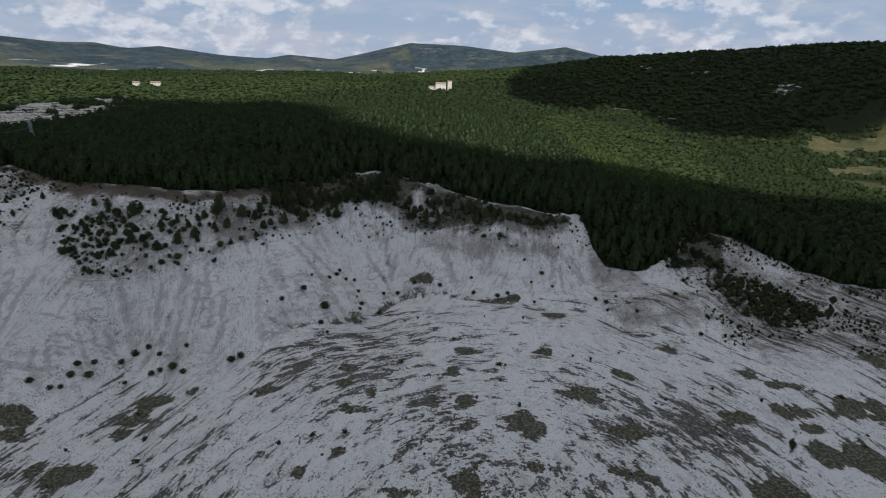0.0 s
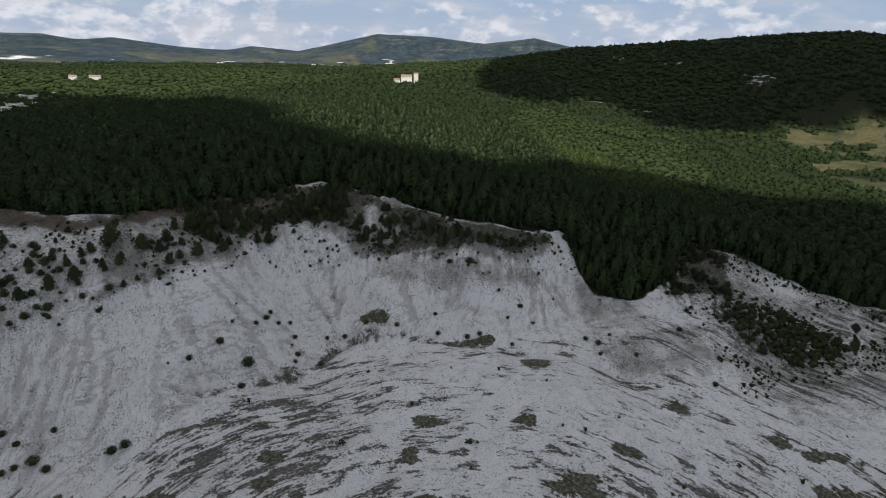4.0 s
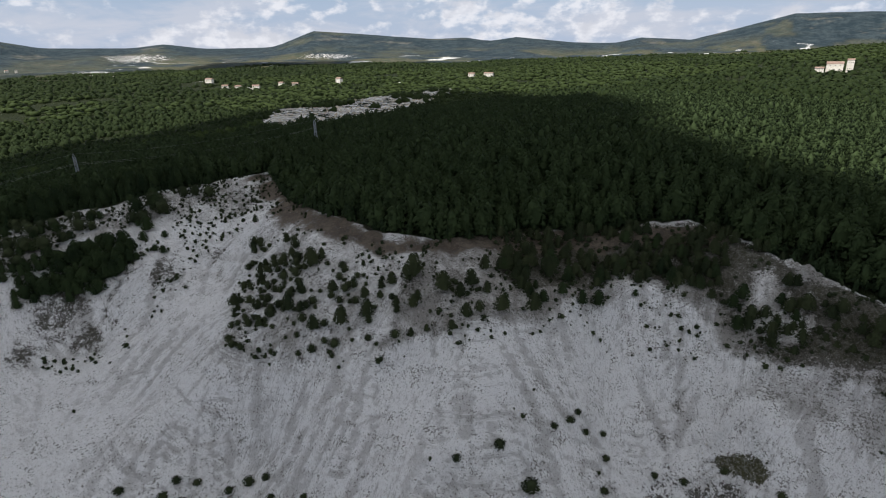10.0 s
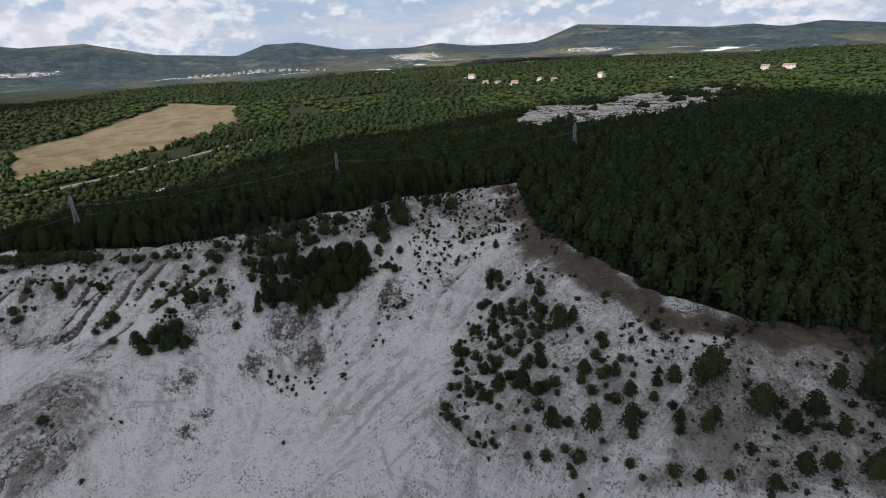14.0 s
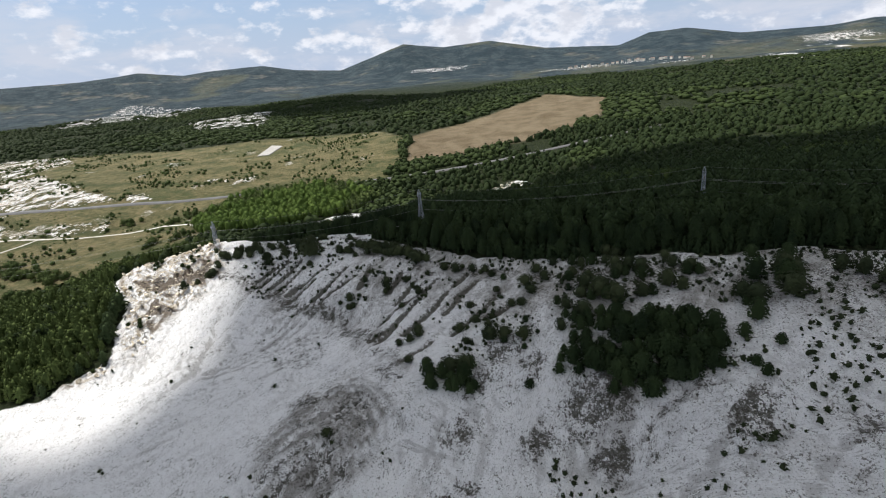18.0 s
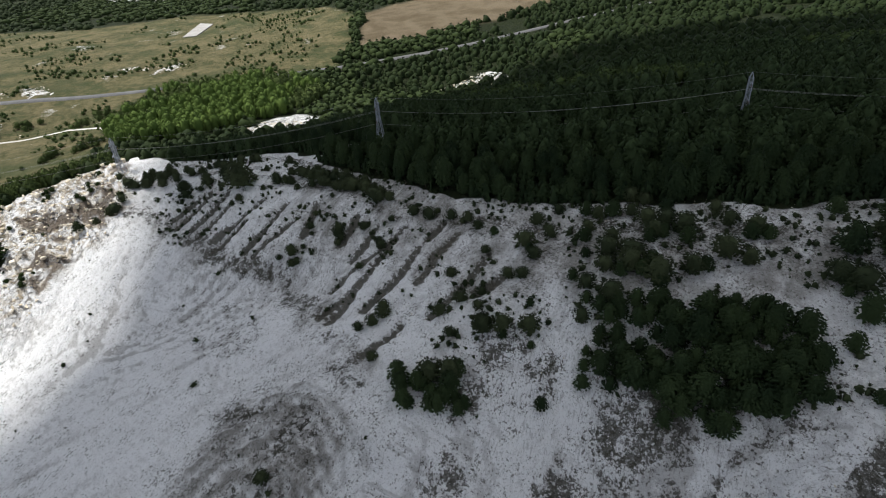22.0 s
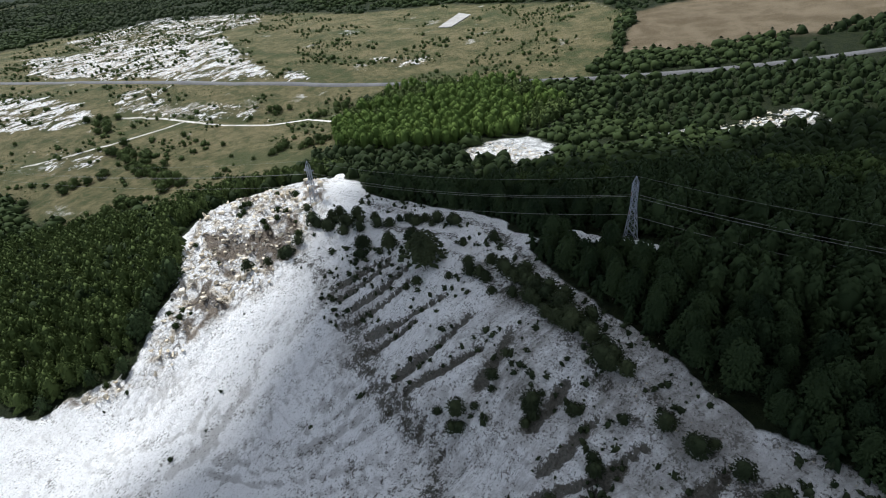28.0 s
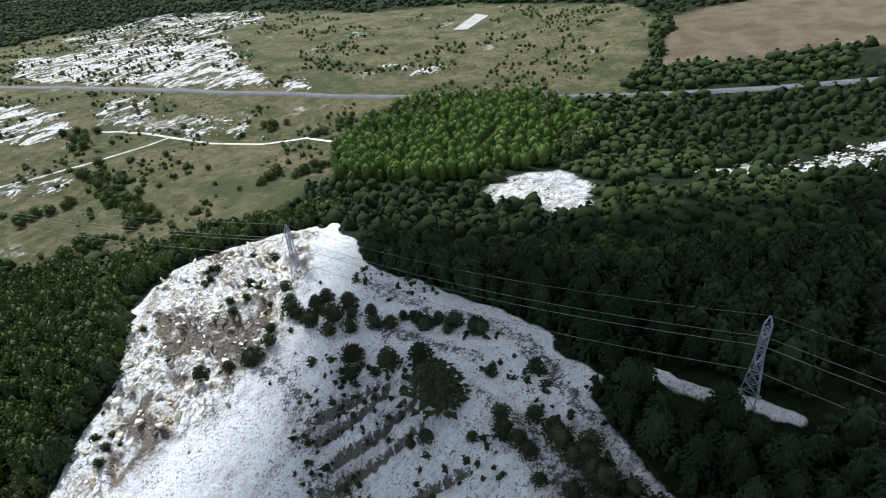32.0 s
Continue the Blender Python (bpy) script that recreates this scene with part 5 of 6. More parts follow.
FOOT_SHRUBS = [(-136, 231, 2.6), (-141, 228, 3), (-129, 227, 2.2), (-159, 214, 2.4), (-154, 218, 2.4), (-145, 223, 2.4), (-159, 209, 2.4), (-153, 211, 2.8), (-129, 218, 2), (-121, 222, 3), (-115, 219, 2.4),
               (-126, 220, 2.2), (-93, 220, 2.6), (-89, 222, 2.6), (-163, 201, 2), (-160, 203, 2), (-172, 202, 2.2), (-118, 231, 2), (-138, 212, 1.8), (-59, 266, 3.8), (-70, 267, 2.6), (-79, 257, 2.2),
               (-57, 290, 2.2), (-56, 294, 2), (-48, 296, 2), (-52, 291, 1.8), (36, 295, 2.6), (-32, 281, 1.8)]
FOOT_SHRUBS_EAST = [(-42, 281, 2), (-31, 295, 2), (2, 302, 2), (21, 309, 1.8), (39, 326, 3.6), (-59, 255, 2.4), (-60, 284, 2), (-13, 303, 2), (-45, 291, 1.8), (-23, 298, 2.2), (22, 299, 2), (42, 295, 2.2),
                    (92, 289, 2), (97, 285, 2.4), (111, 274, 2), (96, 278, 1.8), (139, 292, 2), (179, 285, 3), (57, 289, 2), (-42, 276, 1.8), (54, 317, 1.8), (29, 329, 2.4), (64, 310, 2), (139, 256, 1.8), (-259, 141, 3)]


def shrub_mesh(seed, tufts, shape, core, tuft):
    v, f = crown(seed, tufts, shape, core, tuft)
    return mesh_from("crown", v, f, True)


def trunk_mesh(height, radius, seed):
    """A tapered, slightly bent stem with a few limbs."""
    rng = np.random.RandomState(seed)
    bm = bmesh.new()

    def limb(a, b, ra, rb):
        a, b = Vector(a), Vector(b)
        q = (b - a).to_track_quat("Z", "Y").to_matrix()
        rings = []
        for c, r in ((a, ra), (b, rb)):
            rings.append([bm.verts.new(c + q @ Vector((r * math.cos(k * 1.2566), r * math.sin(k * 1.2566), 0))) for k in range(5)])
        for k in range(5):
            bm.faces.new((rings[0][k], rings[0][(k + 1) % 5], rings[1][(k + 1) % 5], rings[1][k]))

    lean = Vector((rng.uniform(-0.03, 0.03), rng.uniform(-0.03, 0.03), 0))
    limb((0, 0, -0.06), lean + Vector((0, 0, height * 0.45)), radius, radius * 0.7)
    limb(lean + Vector((0, 0, height * 0.45)), lean * 2 + Vector((0, 0, height * 0.95)), radius * 0.7, radius * 0.2)
    for k in range(6):
        z, a = height * (0.2 + 0.11 * k), rng.uniform(0, 6.28)
        limb((0, 0, z), (math.cos(a) * 0.24 * (1 - z), math.sin(a) * 0.24 * (1 - z), z + 0.05), radius * 0.35, radius * 0.12)
    me = bpy.data.meshes.new("trunk")
    bm.to_mesh(me)
    bm.free()
    return me


def tree_model(name, label, category, group, crown_me, trunk_me, leaf, up):
    """A tree one metre high: a trunk and a crown under one empty."""
    top = tagged(new(name), label, category, group)
    part("trunk", trunk_me, BARK, top)
    c = part("crown", crown_me, leaf, top)
    c.location = (0, 0, up)
    c.scale = (1, 1, 1 - up)
    return top


def put(model, x, y, height, width, rng, sink=0.1):
    z = float(ground_z(x, y)) - sink
    w = height * width * rng.uniform(0.88, 1.15)
    m = pose(x, y, z, rng.uniform(-4, 4), rng.uniform(-4, 4), rng.uniform(0, 360)) @ Matrix.Diagonal((w, w, height, 1))
    return copy_thing(model, m)


def retire(models):
    """Takes the pattern trees away once they are copied."""
    for m in models:
        for o in (*m.children_recursive, m):
            bpy.data.objects.remove(o)


def group_of(places, name, label, group, shape, leaf, width, seed, tufts=300, tuft=0.088):
    rng = random.Random(seed)
    models = [tree_model(name, label, "tree" if "pine" in name else "shrub", group, shrub_mesh(seed + k, tufts, shape, 8, tuft), trunk_mesh(0.8, 0.028, seed + k), leaf, 0.05) for k in range(6)]
    for x, y, h in places:
        put(rng.choice(models), x, y, h * rng.uniform(0.9, 1.15), width, rng)
    retire(models)


hr = random.Random(19)
group_of(SLOPE_PINES + SLOPE_PINES_EAST, "slope_pine", "bushy dark green pine on the pale chalk slope", "pines on the slope", young_pine_shape, SCRUB, 0.8, 200)
x, y = scatter((-220, 240, -105, 305), 4.3, lambda x, y: (inside(x, y, SLOPE_LOW) > 0) & (soft_noise(x, y, 10, 91, 2) > 0.36), 92)
group_of([(float(a), float(b), hr.uniform(1.5, 3.9)) for a, b in zip(x, y)], "young_pine", "young dark green pine on the chalk slope", "young pines on the slope", round_shape, SCRUB, 1.0, 205, 180, 0.105)
group_of(BROW_PINES, "young_pine", "young dark pine on the brow above the white face", "pines on the brow", young_pine_shape, PINE, 0.8, 210)
group_of(RIB_SHRUBS, "juniper_shrub", "dark green shrub between pale chalk ribs", "shrubs on the ribs", round_shape, SCRUB, 1.15, 220)
group_of(SHELF_TREES + SHELF_FRONT, "shelf_pine", "dark green pine on the chalk shelf", "pines on the shelf", pine_shape, PINE, 0.95, 230, 300)
group_of(SPUR_TREES, "spur_pine", "bushy dark green pine on the chalk spur", "pines on the spur", young_pine_shape, SCRUB, 1.15, 240, 300)
group_of(RIM_TREES, "rim_pine", "dark green pine beside the rim track", "pines by the rim track", pine_shape, PINE, 1.05, 250, 300)
BOWL_BUSHES = [(-401, 22, 3.5), (-426, 16, 4), (-421, 35, 3.5), (-407, 71, 4), (-403, 89, 6), (-341, 161, 3), (-347, 127, 3), (-352, 144, 3), (-310, 203, 4), (-322, 209, 5), (-291, 195, 5),
               (-290, 200, 5), (-289, 207, 5), (-298, 223, 5), (-288, 220, 5), (-292, 228, 5), (-301, 235, 6), (-295, 240, 7), (-296, 249, 6), (-281, 181, 6), (-280, 186, 7), (-312, 244, 6),
               (-335, 221, 4), (-328, 232, 5), (-310, 165, 4), (-302, 183, 4), (-304, 158, 3), (-350, 125, 5), (-354, 143, 4), (-354, 153, 3), (-366, 132, 2.5), (-359, 131, 3)]
CREST_BUSHES = [(-417, 29, 4.5), (-415, 36, 5), (-419, 43, 5.5), (-416, 51, 5), (-419, 58, 5), (-424, 70, 4), (-427, 80, 4.5), (-425, 87, 4), (-422, 21, 4), (-413, 45, 4.5), (-397, 121, 4), (-395, 126, 4.5),
                (-390, 131, 5.5), (-390, 136, 4.5), (-387, 126, 4), (-385, 132, 5), (-384, 141, 5), (-376, 146, 5.5), (-375, 150, 5), (-378, 142, 4.5), (-370, 156, 5), (-367, 158, 4.5), (-381, 150, 4)]
RIM_THICKET = [(-354, 228, 5), (-319, 244, 6), (-316, 248, 5), (-312, 252, 6), (-346, 226, 5), (-311, 263, 5), (-306, 268, 5), (-295, 294, 7), (-291, 296, 6), (-281, 291, 7), (-281, 280, 7), (-284, 277, 6),
               (-292, 310, 6), (-287, 314, 6), (-280, 318, 6), (-324, 217, 4), (-315, 211, 4), (-325, 241, 4.5), (-308, 207, 3.5), (-333, 243, 5), (-329, 246, 4), (-318, 262, 4.5), (-322, 228, 4), (-309, 231, 6),
               (-305, 236, 6), (-303, 229, 5), (-314, 233, 5), (-299, 258, 6), (-295, 262, 5), (-338, 232, 4)]
RIM_BUSHES = [(-365, 158, 5), (-364, 162, 4), (-397, 120, 5), (-394, 124, 4), (-392, 128, 5), (-389, 132, 5), (-386, 136, 5.5), (-384, 134, 4), (-382, 141, 5.5), (-379, 145, 5.5), (-377, 143, 4),
              (-372, 152, 5), (-366, 156, 5.5), (-425, 89, 4), (-422, 73, 4), (-423, 80, 3), (-419, 42, 5), (-421, 48, 4), (-418, 26, 5), (-407, 58, 5), (-404, 85, 7), (-399, 27, 5), (-405, 28, 4),
              (-352, 172, 4), (-347, 178, 4.5), (-344, 186, 4), (-340, 192, 4), (-332, 214, 5)]
x, y = scatter((-480, -60, -330, 40), 5.5, lambda x, y: (inside(x, y, ROCKY_SPUR) > 1) & (soft_noise(x, y, 14, 73, 3) > 0.6), 73)
hr = random.Random(43)
group_of([(float(a), float(b), hr.uniform(1.2, 3.6)) for a, b in zip(x, y)], "spur_bush", "small green bush between cream-white boulders", "bushes on the rocky spur", round_shape, BROAD, 1.15, 267, 160, 0.11)
group_of(BOWL_BUSHES + RIM_BUSHES + RIM_THICKET + CREST_BUSHES, "bowl_bush", "dark green bush on the pale slope of the bowl", "bushes of the western bowl", round_shape, SCRUB, 1.1, 265, 240)
BANK_BUSH = [(138, 326), (160, 372), (200, 366), (196, 350), (178, 318), (152, 316)]
x, y = scatter((130, 310, 205, 380), 3.6, lambda x, y: (inside(x, y, BANK_BUSH) > 0) & (soft_noise(x, y, 9, 78, 2) > 0.45), 79)
hr = random.Random(41)
group_of([(float(a), float(b), hr.uniform(1.6, 4.5)) for a, b in zip(x, y)], "bank_bush", "dark green bush on the pit's northern bank", "bushes on the northern bank", round_shape, BUSH, 1.1, 266, 160, 0.11)
group_of(FOOT_SHRUBS + FOOT_SHRUBS_EAST, "foot_shrub", "lone dark shrub at the foot of the white face", "shrubs at the foot", round_shape, SCRUB, 1.2, 260, 160, 0.11)

MEADOW_HEDGES = [[(-526, -269), (-514, -256), (-507, -231), (-493, -212), (-492, -180), (-482, -156)], [(-523, -244), (-511, -217), (-500, -205)], [(-456, -246), (-470, -240), (-483, -236)],
                 [(-543, -126), (-552, -118), (-566, -98), (-577, -92)], [(-457, -60), (-470, -76), (-482, -66), (-496, -66), (-508, -53), (-520, -46)],
                 [(-411, -162), (-434, -163), (-449, -172), (-464, -164)], [(-600, -432), (-582, -390), (-560, -346), (-545, -325)], [(-673, -262), (-682, -248), (-681, -222), (-676, -204)],
                 [(-642, -226), (-646, -204), (-629, -200)], [(-705, -158), (-680, -165), (-658, -140), (-640, -152)], [(-625, -640), (-628, -590), (-640, -560)], [(-661, -538), (-674, -515)]]
LONE_BUSHES = [(-551, -182), (-553, -197), (-534, -158), (-539, -226), (-536, -197), (-547, -216), (-550, -247), (-559, -236), (-496, -378), (-760, -330), (-770, -300), (-790, -250), (-830, -200), (-850, -150), (-900, -120)]
hr = random.Random(31)
spots = [(x + hr.uniform(-3, 3), y + hr.uniform(-3, 3), hr.uniform(2.5, 5)) for x, y in LONE_BUSHES]
for line in MEADOW_HEDGES:
    for x, y, _ in densify([(*q, 0) for q in line], 5.0):
        spots += [(x + hr.gauss(0, 4.5), y + hr.gauss(0, 4.5), 1.8 + 5.2 * hr.random() ** 1.6) for _ in range(3)]
spots = sorted(spots, key=lambda q: -q[0] - 0.5 * q[1])[:300]
group_of(spots, "hawthorn_bush", "rounded green hawthorn bush on the meadow", "bushes of the meadow hedges", round_shape, MEADOW_LEAF, 1.15, 290, 130, 0.12)

x, y = scatter((-115, 305, 95, 392), 4.3, lambda x, y: (inside(x, y, BROW_SLOPE) > 0) & (soft_noise(x, y, 12, 53, 2) > 0.4) & (line_field(x, y, TRACK_WOOD)[0] > 3.4) & (np.hypot((x + 13) / 0.7, y - 358) > 9), 54)
hr = random.Random(5)
group_of([(float(a), float(b), hr.uniform(2.4, 5.8)) for a, b in zip(x, y)][:300], "brow_pine", "young dark pine in the scrub above the face", "scrub pines above the face", young_pine_shape, SCRUB, 0.95, 270, 200, 0.1)
SHELF_FILL = [(-291, 221), (-289, 240), (-281, 260), (-268, 268), (-256, 260), (-258, 243), (-265, 226), (-274, 217)]
SHELF_SMALL = [(-287, 170), (-287, 180), (-281, 190), (-271, 190), (-273, 174)]
x, y = scatter((-290, 170, -250, 275), 3.5, lambda x, y: (np.maximum(inside(x, y, SHELF_FILL), inside(x, y, SHELF_SMALL)) > 0) & (soft_noise(x, y, 11, 55, 2) > 0.4), 56)
group_of([(float(a), float(b), hr.uniform(3.0, 6.5)) for a, b in zip(x, y)], "shelf_bush", "dark green bush crowded on the chalk shelf", "bushes on the shelf", young_pine_shape, PINE, 0.95, 280, 220, 0.1)

# pines along the western edge of the wood
x, y = scatter((-480, 85, -300, 330), 5.6, lambda x, y: near_wood(x, y) & rim_strip(x, y), 71)
rng = random.Random(7)
edge_models = [tree_model("pine_tree", "tall dark green pine at the edge of the wood", "tree", "pines along the western rim", shrub_mesh(300 + k, 380, pine_shape, 8, 0.085), trunk_mesh(0.85, 0.018, 300 + k), PINE, 0.1) for k in range(6)]
for a, b in list(zip(x, y))[:300]:
    put(rng.choice(edge_models), float(a), float(b), rng.uniform(7.5, 13), rng.uniform(0.52, 0.68), rng)
retire(edge_models)

def wood_edge(x, y):
    d = np.maximum(inside(x, y, PIT), inside(x, y, PIT_EAST))
    ok = (d < -0.5) & (d > -15) & (y > 20) & (x < 300)
    for line, w in ((TRACK_RIM, 4.0), (TRACK_WOOD, 3.2), (PYLON_KNOB, 4.5)):
        ok &= line_field(x, y, line)[0] > w
    return ok & (soft_noise(x, y, 10, 59, 2) > 0.3)


x, y = scatter((-500, 20, 300, 410), 3.1, wood_edge, 60)
plant("wood_edge_pines", [crown(340 + k, 14, young_pine_shape, 4, 0.3) for k in range(4)], x, y, lambda r, n: r.uniform(2.5, 7.0, n), 0.7, PINE, "thick skirt of young pines along the wood's edge", 61)

# low growth too small to count
low_bush = [crown(330 + k, 7, round_shape, 4, 0.36) for k in range(4)]


def low_places(x, y):
    slope = (inside(x, y, SHRUB_SLOPE) > -2) & (soft_noise(x, y, 7, 81, 2) > 0.6)
    brow = (inside(x, y, PIT) > 0) & ((line_field(x, y, RIM_NORTH)[0] < 22) | (inside(x, y, BROW) > 0)) & (x > -110) & (soft_noise(x, y, 8, 82, 2) > 0.5)
    west = (inside(x, y, PIT) > 0) & (line_field(x, y, RIM_WEST)[0] < 34 + 14 * (y > 170)) & (y > 30) & (soft_noise(x, y, 9, 83, 2) > 0.58 - 0.1 * (y > 170))
    ribs = (at_grid(cut, x, y) > 0.45) & (soft_noise(x, y, 5, 84, 2) > 0.5)
    east = (x > 150) & (y > 250) & (y < 400) & (soft_noise(x, y, 14, 85, 3) > 0.55) & (at_grid(bare, x, y) > 0.4)
    gorge = (inside(x, y, [(-252, 205), (-235, 240), (-240, 275), (-262, 290), (-250, 300), (-225, 270), (-222, 225)]) > 0) & (soft_noise(x, y, 6, 86, 2) > 0.55)
    thin = (at_grid(bare, x, y) > 0.8) & (soft_noise(x, y, 3, 87, 1) > 0.93)
    return slope | brow | west | ribs | east | gorge | thin


x, y = scatter((-470, -60, 300, 400), 2.9, low_places, 88)
plant("low_scrub", low_bush, x, y, lambda r, n: r.uniform(0.5, 1.7, n) ** 1.2, 1.3, SCRUB, "low dark scrub dotted over the chalk", 89, 0.1)
BUSH_EAST = [(171, 314), (204, 321), (222, 310), (228, 291), (193, 275), (174, 291)]
x, y = scatter((150, 260, 240, 330), 3.4, lambda x, y: inside(x, y, BUSH_EAST) + (soft_noise(x, y, 10, 90, 2) - 0.5) * 10 > 0, 91)
plant("thicket", near_broad, x, y, lambda r, n: r.uniform(2.0, 4.0, n), 1.15, BUSH, "dense green thicket on the pit's eastern slope", 92)
x, y = scatter((-520, -140, -440, 10), 5.0, lambda x, y: (line_field(x, y, [(-440, -100), (-470, -66), (-500, -36), (-540, -60)])[0] < 9), 93)
plant("hedge", near_broad, x, y, lambda r, n: r.uniform(3.5, 7, n), 1.0, MEADOW_LEAF, "green hedge of broadleaf trees above the meadow", 94)

# ---- rocks ----


def rock(seed, sub=1):
    """A broken block: a lump with flat faces split off it."""
    rng = np.random.RandomState(seed)
    v, f = ball(sub)
    v = v * rng.uniform(0.9, 1.25, (len(v), 1))
    for _ in range(16):
        n = rng.normal(size=3)
        n /= np.linalg.norm(n)
        v = v - np.maximum(v @ n - rng.uniform(0.12, 0.5), 0)[:, None] * n
    return v, f


rocks = [rock(400 + k) for k in range(6)]
blocks = [rock(410 + k, 2) for k in range(6)]


def strew(name, box, step, keep, size, label, seed, kinds=rocks):
    x, y = scatter(box, step, keep, seed)
    r = np.random.RandomState(seed + 1)
    s = size[0] + (size[1] - size[0]) * r.uniform(0, 1, len(x)) ** 1.8
    at = np.stack([x, y, ground_z(x, y) + s * 0.14], -1)
    v, f = joined(kinds, r.randint(0, 6, len(x)), at, np.stack([s * r.uniform(0.8, 1.6, len(x)), s, s * r.uniform(0.5, 0.95, len(x))], -1), r.uniform(0, 6.28, len(x)))
    return tagged(part(name, mesh_from(name, v, f), ROCK), label, "rocks", kind="stuff")


strew("spur_boulders", (-490, -70, -315, 40), 2.5, lambda x, y: (inside(x, y, ROCKY_SPUR) > 0) & (soft_noise(x, y, 9, 95, 4) > 0.46), (0.3, 2.6), "weathered cream-white chalk boulders on the spur", 96, blocks)
strew("rim_rubble", (-460, 20, -290, 320), 2.6, lambda x, y: (line_field(x, y, TRACK_RIM)[0] < 9) & (line_field(x, y, TRACK_RIM)[0] > 2.5) & (inside(x, y, PIT) > -4) & (soft_noise(x, y, 8, 97, 2) > 0.5), (0.25, 0.7), "pale chalk rubble beside the rim track", 98)
strew("outcrop_blocks", (-1110, -910, -470, -110), 6.0, lambda x, y: (at_grid(rocky, x, y) * 0.42 + soft_noise(x * 0.8 + y * 0.6, (y * 0.8 - x * 0.6) * 2.2, 40, 36, 4) > 0.84) & (line_field(x, y, ROAD_LINE)[0] > 8), (0.9, 2.6), "white chalk blocks on the grassy slope", 99)
strew("mound_blocks", (-610, 10, -515, 120), 5.0, lambda x, y: (inside(x, y, MOUND) > 0), (1.2, 3.0), "white chalk blocks on a mound among trees", 101)
strew("old_pit_blocks", (-620, 470, -410, 930), 9.0, lambda x, y: (inside(x, y, WEST_PIT) > 0), (2.0, 5.0), "grey-white chalk ledges of an old pit", 103)
strew("cliff_blocks", (-700, 100, -600, 220), 6.0, lambda x, y: (inside(x, y, WHITE_CLIFF) > 0), (1.5, 3.5), "pale chalk blocks of a low cliff", 105)
strew("face_stones", (-340, 120, 240, 345), 5.5, lambda x, y: (at_grid(bare, x, y) > 0.8) & (soft_noise(x, y, 22, 106, 3) > 0.56), (0.2, 0.55), "scattered chalk stones on the pit floor and faces", 107)

# ---- power line ----


def bar(bm, a, b, r):
    a, b = Vector(a), Vector(b)
    q = (b - a).to_track_quat("Z", "Y").to_matrix()
    ends = [[bm.verts.new(c + q @ Vector(o)) for o in ((r, r, 0), (-r, r, 0), (-r, -r, 0), (r, -r, 0))] for c in (a, b)]
    for k in range(4):
        bm.faces.new((ends[0][k], ends[0][(k + 1) % 4], ends[1][(k + 1) % 4], ends[1][k]))
    bm.faces.new(ends[0][::-1])
    bm.faces.new(ends[1])


PYLON_H = 21.3
ARMS = [(-2.7, 0.74), (2.7, 0.82), (3.1, 0.55)]      # reach across the line, height share
CORNERS = [(1, 1), (-1, 1), (-1, -1), (1, -1)]


def pylon_half(z):
    """Half the tower's width at a height."""
    return 1.75 + (0.72 - 1.75) * min(z / (PYLON_H * 0.55), 1) if z < PYLON_H * 0.9 else 0.72 * max(0.04, (PYLON_H - z) / (PYLON_H * 0.1))


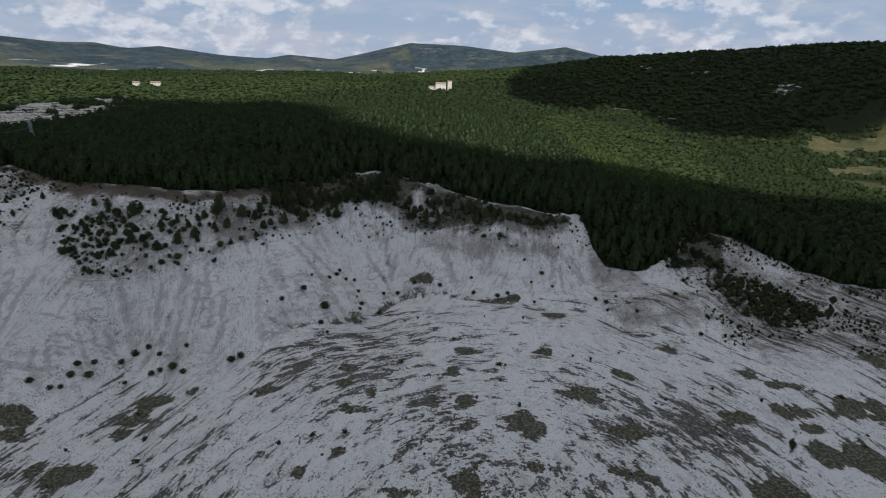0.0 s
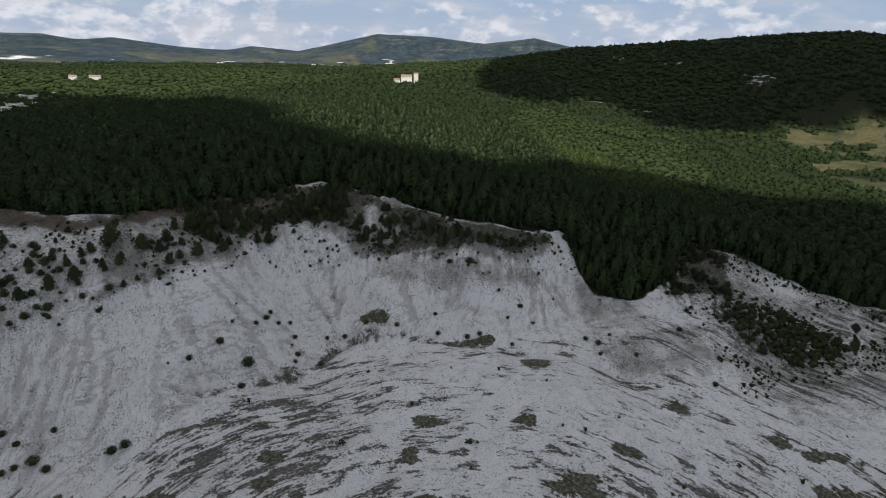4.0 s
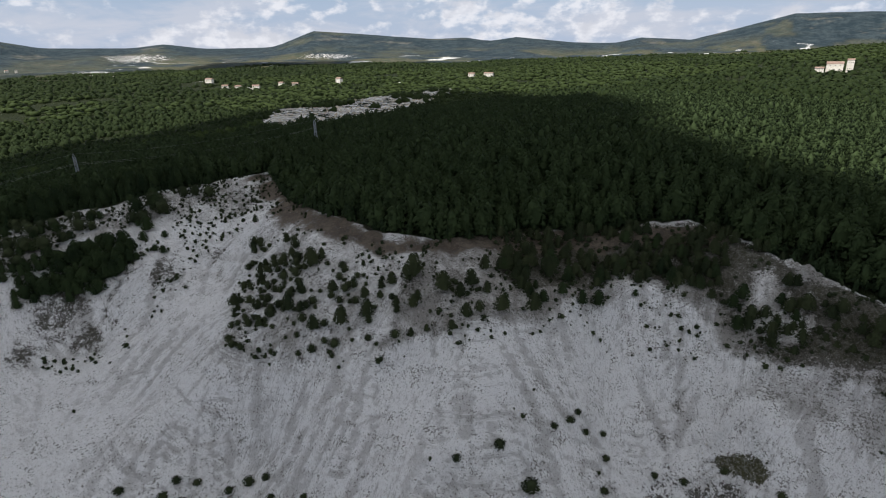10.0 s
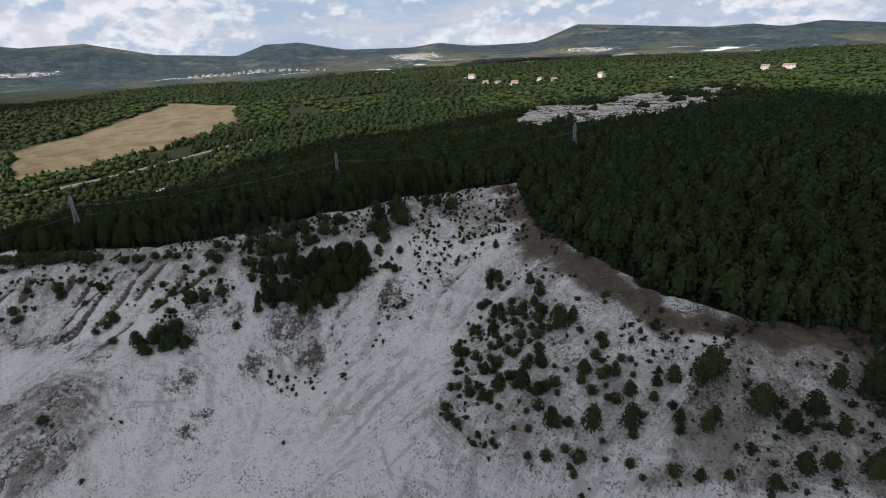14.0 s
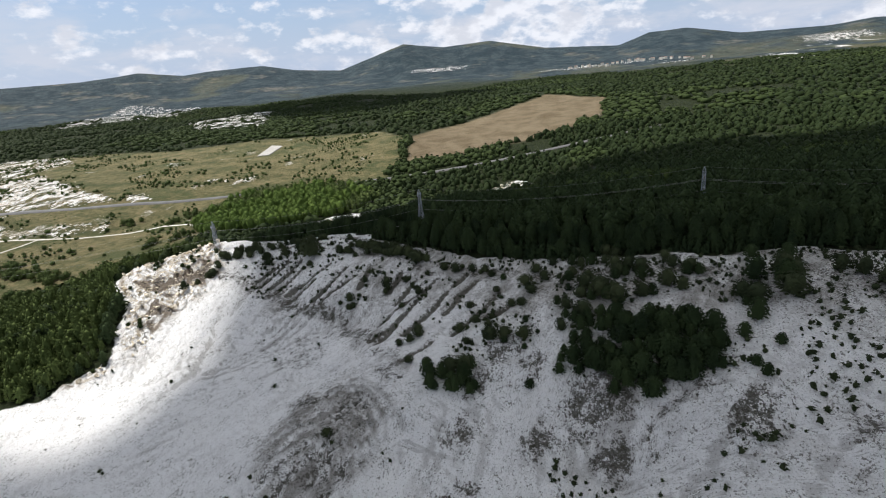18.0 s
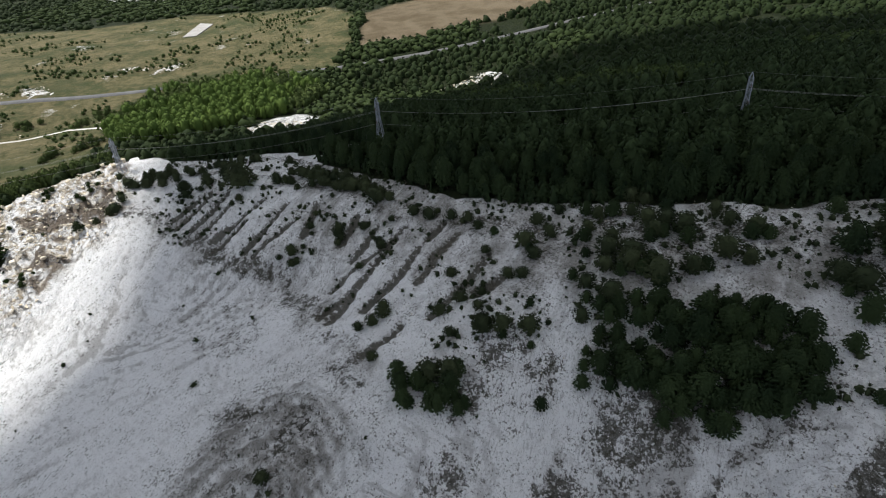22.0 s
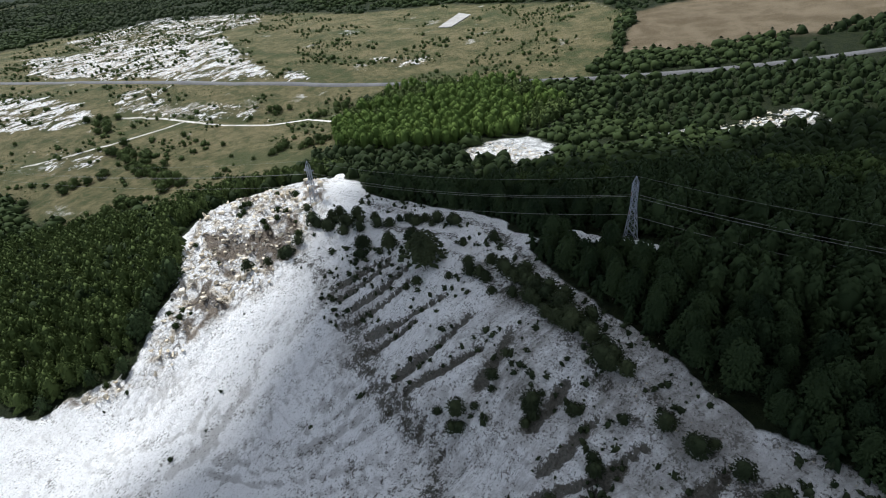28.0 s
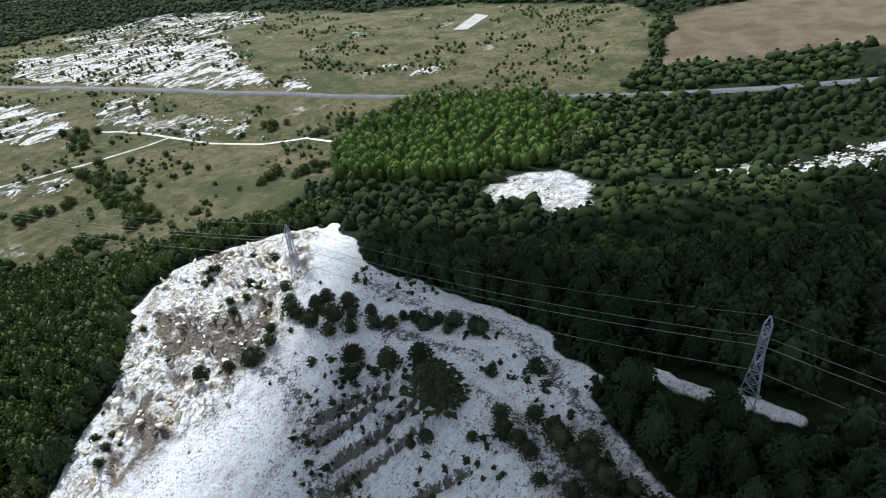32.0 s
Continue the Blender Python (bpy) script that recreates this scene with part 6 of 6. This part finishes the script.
def build_pylon(x, y, turn):
    top = tagged(new("power_pylon"), "grey galvanised lattice pylon standing among pines", "pylon", "pylons of the power line")
    levels = [0, 3.2, 6.0, 8.4, 10.6, 12.6, 14.4, 16.0, 17.6, 19.1]
    for cx, cy in CORNERS:
        bm = bmesh.new()
        rings = []
        for z in [-0.6] + levels[1:] + [PYLON_H]:
            h, r = pylon_half(max(z, 0)), 0.085
            rings.append([bm.verts.new((cx * h + dx * r, cy * h + dy * r, z)) for dx, dy in CORNERS])
        for lower, upper in zip(rings[:-1], rings[1:]):
            for k in range(4):
                bm.faces.new((lower[k], lower[(k + 1) % 4], upper[(k + 1) % 4], upper[k]))
        bm.faces.new(rings[0][::-1])
        bm.faces.new(rings[-1])
        part("leg", bm, STEEL, top)
        bm = bmesh.new()
        bmesh.ops.create_cube(bm, size=1.0, matrix=pose(cx * 1.75, cy * 1.75, -0.35) @ Matrix.Diagonal((0.8, 0.8, 1.1, 1)))
        part("footing", bm, CONCRETE, top, "concrete footing")
    for k in range(4):
        (ax, ay), (bx, by) = CORNERS[k], CORNERS[(k + 1) % 4]
        for a, b in zip(levels[:-1], levels[1:]):
            ra, rb = pylon_half(a), pylon_half(b)
            for p, q, r in (((ax * ra, ay * ra, a), (bx * rb, by * rb, b), 0.05), ((bx * ra, by * ra, a), (ax * rb, ay * rb, b), 0.05), ((ax * rb, ay * rb, b), (bx * rb, by * rb, b), 0.045)):
                bm = bmesh.new()
                bar(bm, p, q, r)
                part("brace", bm, STEEL, top)
    for reach, share in ARMS:
        z = share * PYLON_H
        s = math.copysign(1, reach)
        bm = bmesh.new()
        for cy in (-1, 1):
            bar(bm, (s * 0.7, cy * 0.7, z), (reach, 0, z + 0.1), 0.06)
            bar(bm, (s * 0.7, cy * 0.7, z + 1.1), (reach, 0, z + 0.15), 0.05)
            bar(bm, (s * 1.5, cy * 0.42, z), (s * 1.5, cy * 0.42, z + 0.72), 0.04)
        arm = part("crossarm", bm, STEEL, top)
        bm = bmesh.new()
        rings = []
        for k in range(13):
            r = 0.14 if k % 2 else 0.06
            rings.append([bm.verts.new((reach + r * math.cos(a * 0.7854), r * math.sin(a * 0.7854), z - 0.08 - 0.1 * k)) for a in range(8)])
        for upper, lower in zip(rings[:-1], rings[1:]):
            for a in range(8):
                bm.faces.new((lower[a], lower[(a + 1) % 8], upper[(a + 1) % 8], upper[a]))
        bm.faces.new(rings[0])
        bm.faces.new(rings[-1][::-1])
        part("insulator", bm, CERAMIC, arm, "brown insulator string")
    top.matrix_world = pose(x, y, float(ground_z(x, y)), 0, 0, turn)
    return top


PYLONS = [(-330, 446, -20), (-384, 297, -14), (-419, 152, -10), (-438, 10, -4), (-425, -560, 2)]
for px, py, turn in PYLONS:
    build_pylon(px, py, turn)


def tie(p, reach, share):
    return Vector((p[0], p[1], float(ground_z(p[0], p[1])))) + pose(0, 0, 0, 0, 0, p[2]) @ Vector((reach, 0, share * PYLON_H - (1.4 if reach else 0)))


for reach, share in ARMS + [(0.0, 1.0)]:
    curve = bpy.data.curves.new("power_cable", "CURVE")
    curve.dimensions, curve.bevel_depth, curve.bevel_resolution = "3D", 0.045 if reach else 0.03, 1
    pts = []
    for p, q in zip(PYLONS[:-1], PYLONS[1:]):
        a, b = tie(p, reach, share), tie(q, reach, share)
        sag = (b - a).length * 0.028
        pts += [a.lerp(b, k / 16) - Vector((0, 0, 4 * sag * (k / 16) * (1 - k / 16))) for k in range(16)]
    pts.append(tie(PYLONS[-1], reach, share))
    line = curve.splines.new("POLY")
    line.points.add(len(pts) - 1)
    for k, p in enumerate(pts):
        line.points[k].co = (*p, 1)
    curve.materials.append(CABLE)
    tagged(new("power_cable", curve), "thin aluminium cable slung between the pylons", "cable", "cables of the power line")

# ---- road, hard standing, houses ----


def ribbon(name, line, width, lift, material, label, thick=0.3):
    p = densify([(*q, 0) for q in line], 6.0)
    v, f = [], []
    for k, q in enumerate(p):
        a, b = Vector(p[max(k - 1, 0)][:2]), Vector(p[min(k + 1, len(p) - 1)][:2])
        side = Vector((-(b - a).y, (b - a).x)).normalized()
        for s in (-0.5, 0.5):
            c = Vector(q[:2]) + side * s * width
            zs = [float(ground_z(c.x + dx, c.y + dy)) for dx in (-5, 0, 5) for dy in (-5, 0, 5)]
            z = max(float(ground_z(*q[:2])), sum(zs) / 9) + lift
            v += [(c.x, c.y, z), (c.x + side.x * s * 3, c.y + side.y * s * 3, z - 2.5)]
    for k in range(len(p) - 1):
        a, b = 4 * k, 4 * k + 4
        f += [(a, b, b + 2, a + 2), (a + 1, b + 1, b, a), (a + 2, b + 2, b + 3, a + 3)]
    return tagged(part(name, mesh_from(name, v, f), material), label, "road", kind="structure")


ribbon("road", ROAD_LINE, 8.0, 0.5, ASPHALT, "grey asphalt road through the valley")
CHALK_PATH = plain("chalk_path", rgb(0.36, 0.34, 0.29), rgb(0.68, 0.66, 0.62), 0.12, 0.9)
ribbon("track", PATH_WEST, 2.0, 0.35, CHALK_PATH, "white chalk track across the meadow")
ribbon("track", PATH_FORK, 1.2, 0.35, CHALK_PATH, "narrow white chalk path across the meadow")
bm = bmesh.new()
pad = [(-966, -203), (-1072, -222), (-1058, -196), (-966, -183)]
low = [bm.verts.new((a, b, float(ground_z(a, b)) - 1.5)) for a, b in pad]
high = [bm.verts.new((a, b, float(ground_z(a, b)) + 0.8)) for a, b in pad]
bm.faces.new(high)
for k in range(4):
    bm.faces.new((low[k], low[(k + 1) % 4], high[(k + 1) % 4], high[k]))
bmesh.ops.recalc_face_normals(bm, faces=bm.faces)
tagged(part("concrete_yard", bm, CONCRETE), "pale concrete yard on the dry meadow", "yard", kind="structure")


def build_house(x, y, wide, deep, tall, turn, storeys=2):
    top = tagged(new("house"), "small cream-walled house with a tiled roof among trees", "house", "far houses")
    bm = bmesh.new()
    bmesh.ops.create_cube(bm, size=1.0, matrix=pose(0, 0, tall / 2 - 1) @ Matrix.Diagonal((wide, deep, tall + 2, 1)))
    part("wall", bm, PLASTER, top)
    bm = bmesh.new()
    e, r = 0.6, deep * 0.3
    v = [bm.verts.new(q) for q in ((-wide / 2 - e, -deep / 2 - e, tall), (wide / 2 + e, -deep / 2 - e, tall), (wide / 2 + e, deep / 2 + e, tall), (-wide / 2 - e, deep / 2 + e, tall),
                                   (-wide / 2 - e, 0, tall + r), (wide / 2 + e, 0, tall + r))]
    for q in ((0, 1, 5, 4), (2, 3, 4, 5), (0, 4, 3), (1, 2, 5), (0, 3, 2, 1)):
        bm.faces.new([v[i] for i in q])
    part("roof", bm, ROOF, top)
    for s in range(storeys):
        for k in range(3):
            for side in (-1, 1):
                bm = bmesh.new()
                bmesh.ops.create_cube(bm, size=1.0, matrix=pose((k - 1) * wide * 0.3, side * (deep / 2 + 0.02), tall * (s + 0.55) / storeys) @ Matrix.Diagonal((1.3, 0.12, 1.5, 1)))
                part("window", bm, GLASS_DARK, top)
    top.matrix_world = pose(x, y, float(ground_z(x, y)) + 2.5, 0, 0, turn) @ Matrix.Diagonal((0.75, 0.75, 0.75, 1))
    return top


HOUSES = [(-1166, 916, 22, 12, 9, 20), (-1015, 849, 16, 10, 7, 40), (-985, 858, 16, 10, 7, 35), (-946, 871, 18, 10, 8, 30), (-940, 930, 14, 10, 8, 10), (-905, 935, 16, 10, 7, 50),
          (-854, 1010, 16, 12, 9, 0), (-604, 1199, 26, 10, 7, 15), (-640, 1190, 18, 10, 7, 10), (-4, 1270, 30, 16, 16, 5), (16, 1262, 12, 10, 24, 5), (-24, 1258, 16, 10, 8, 10)]
for h in HOUSES:
    build_house(*h)
hr = random.Random(12)
for k in range(34):
    t = k / 33
    build_house(-3060 + 100 * math.sin(7 * t) + hr.uniform(-60, 60), 520 + 640 * t + hr.uniform(-30, 30), hr.uniform(12, 24), hr.uniform(9, 14), hr.uniform(7, 14), hr.uniform(0, 180), 2)
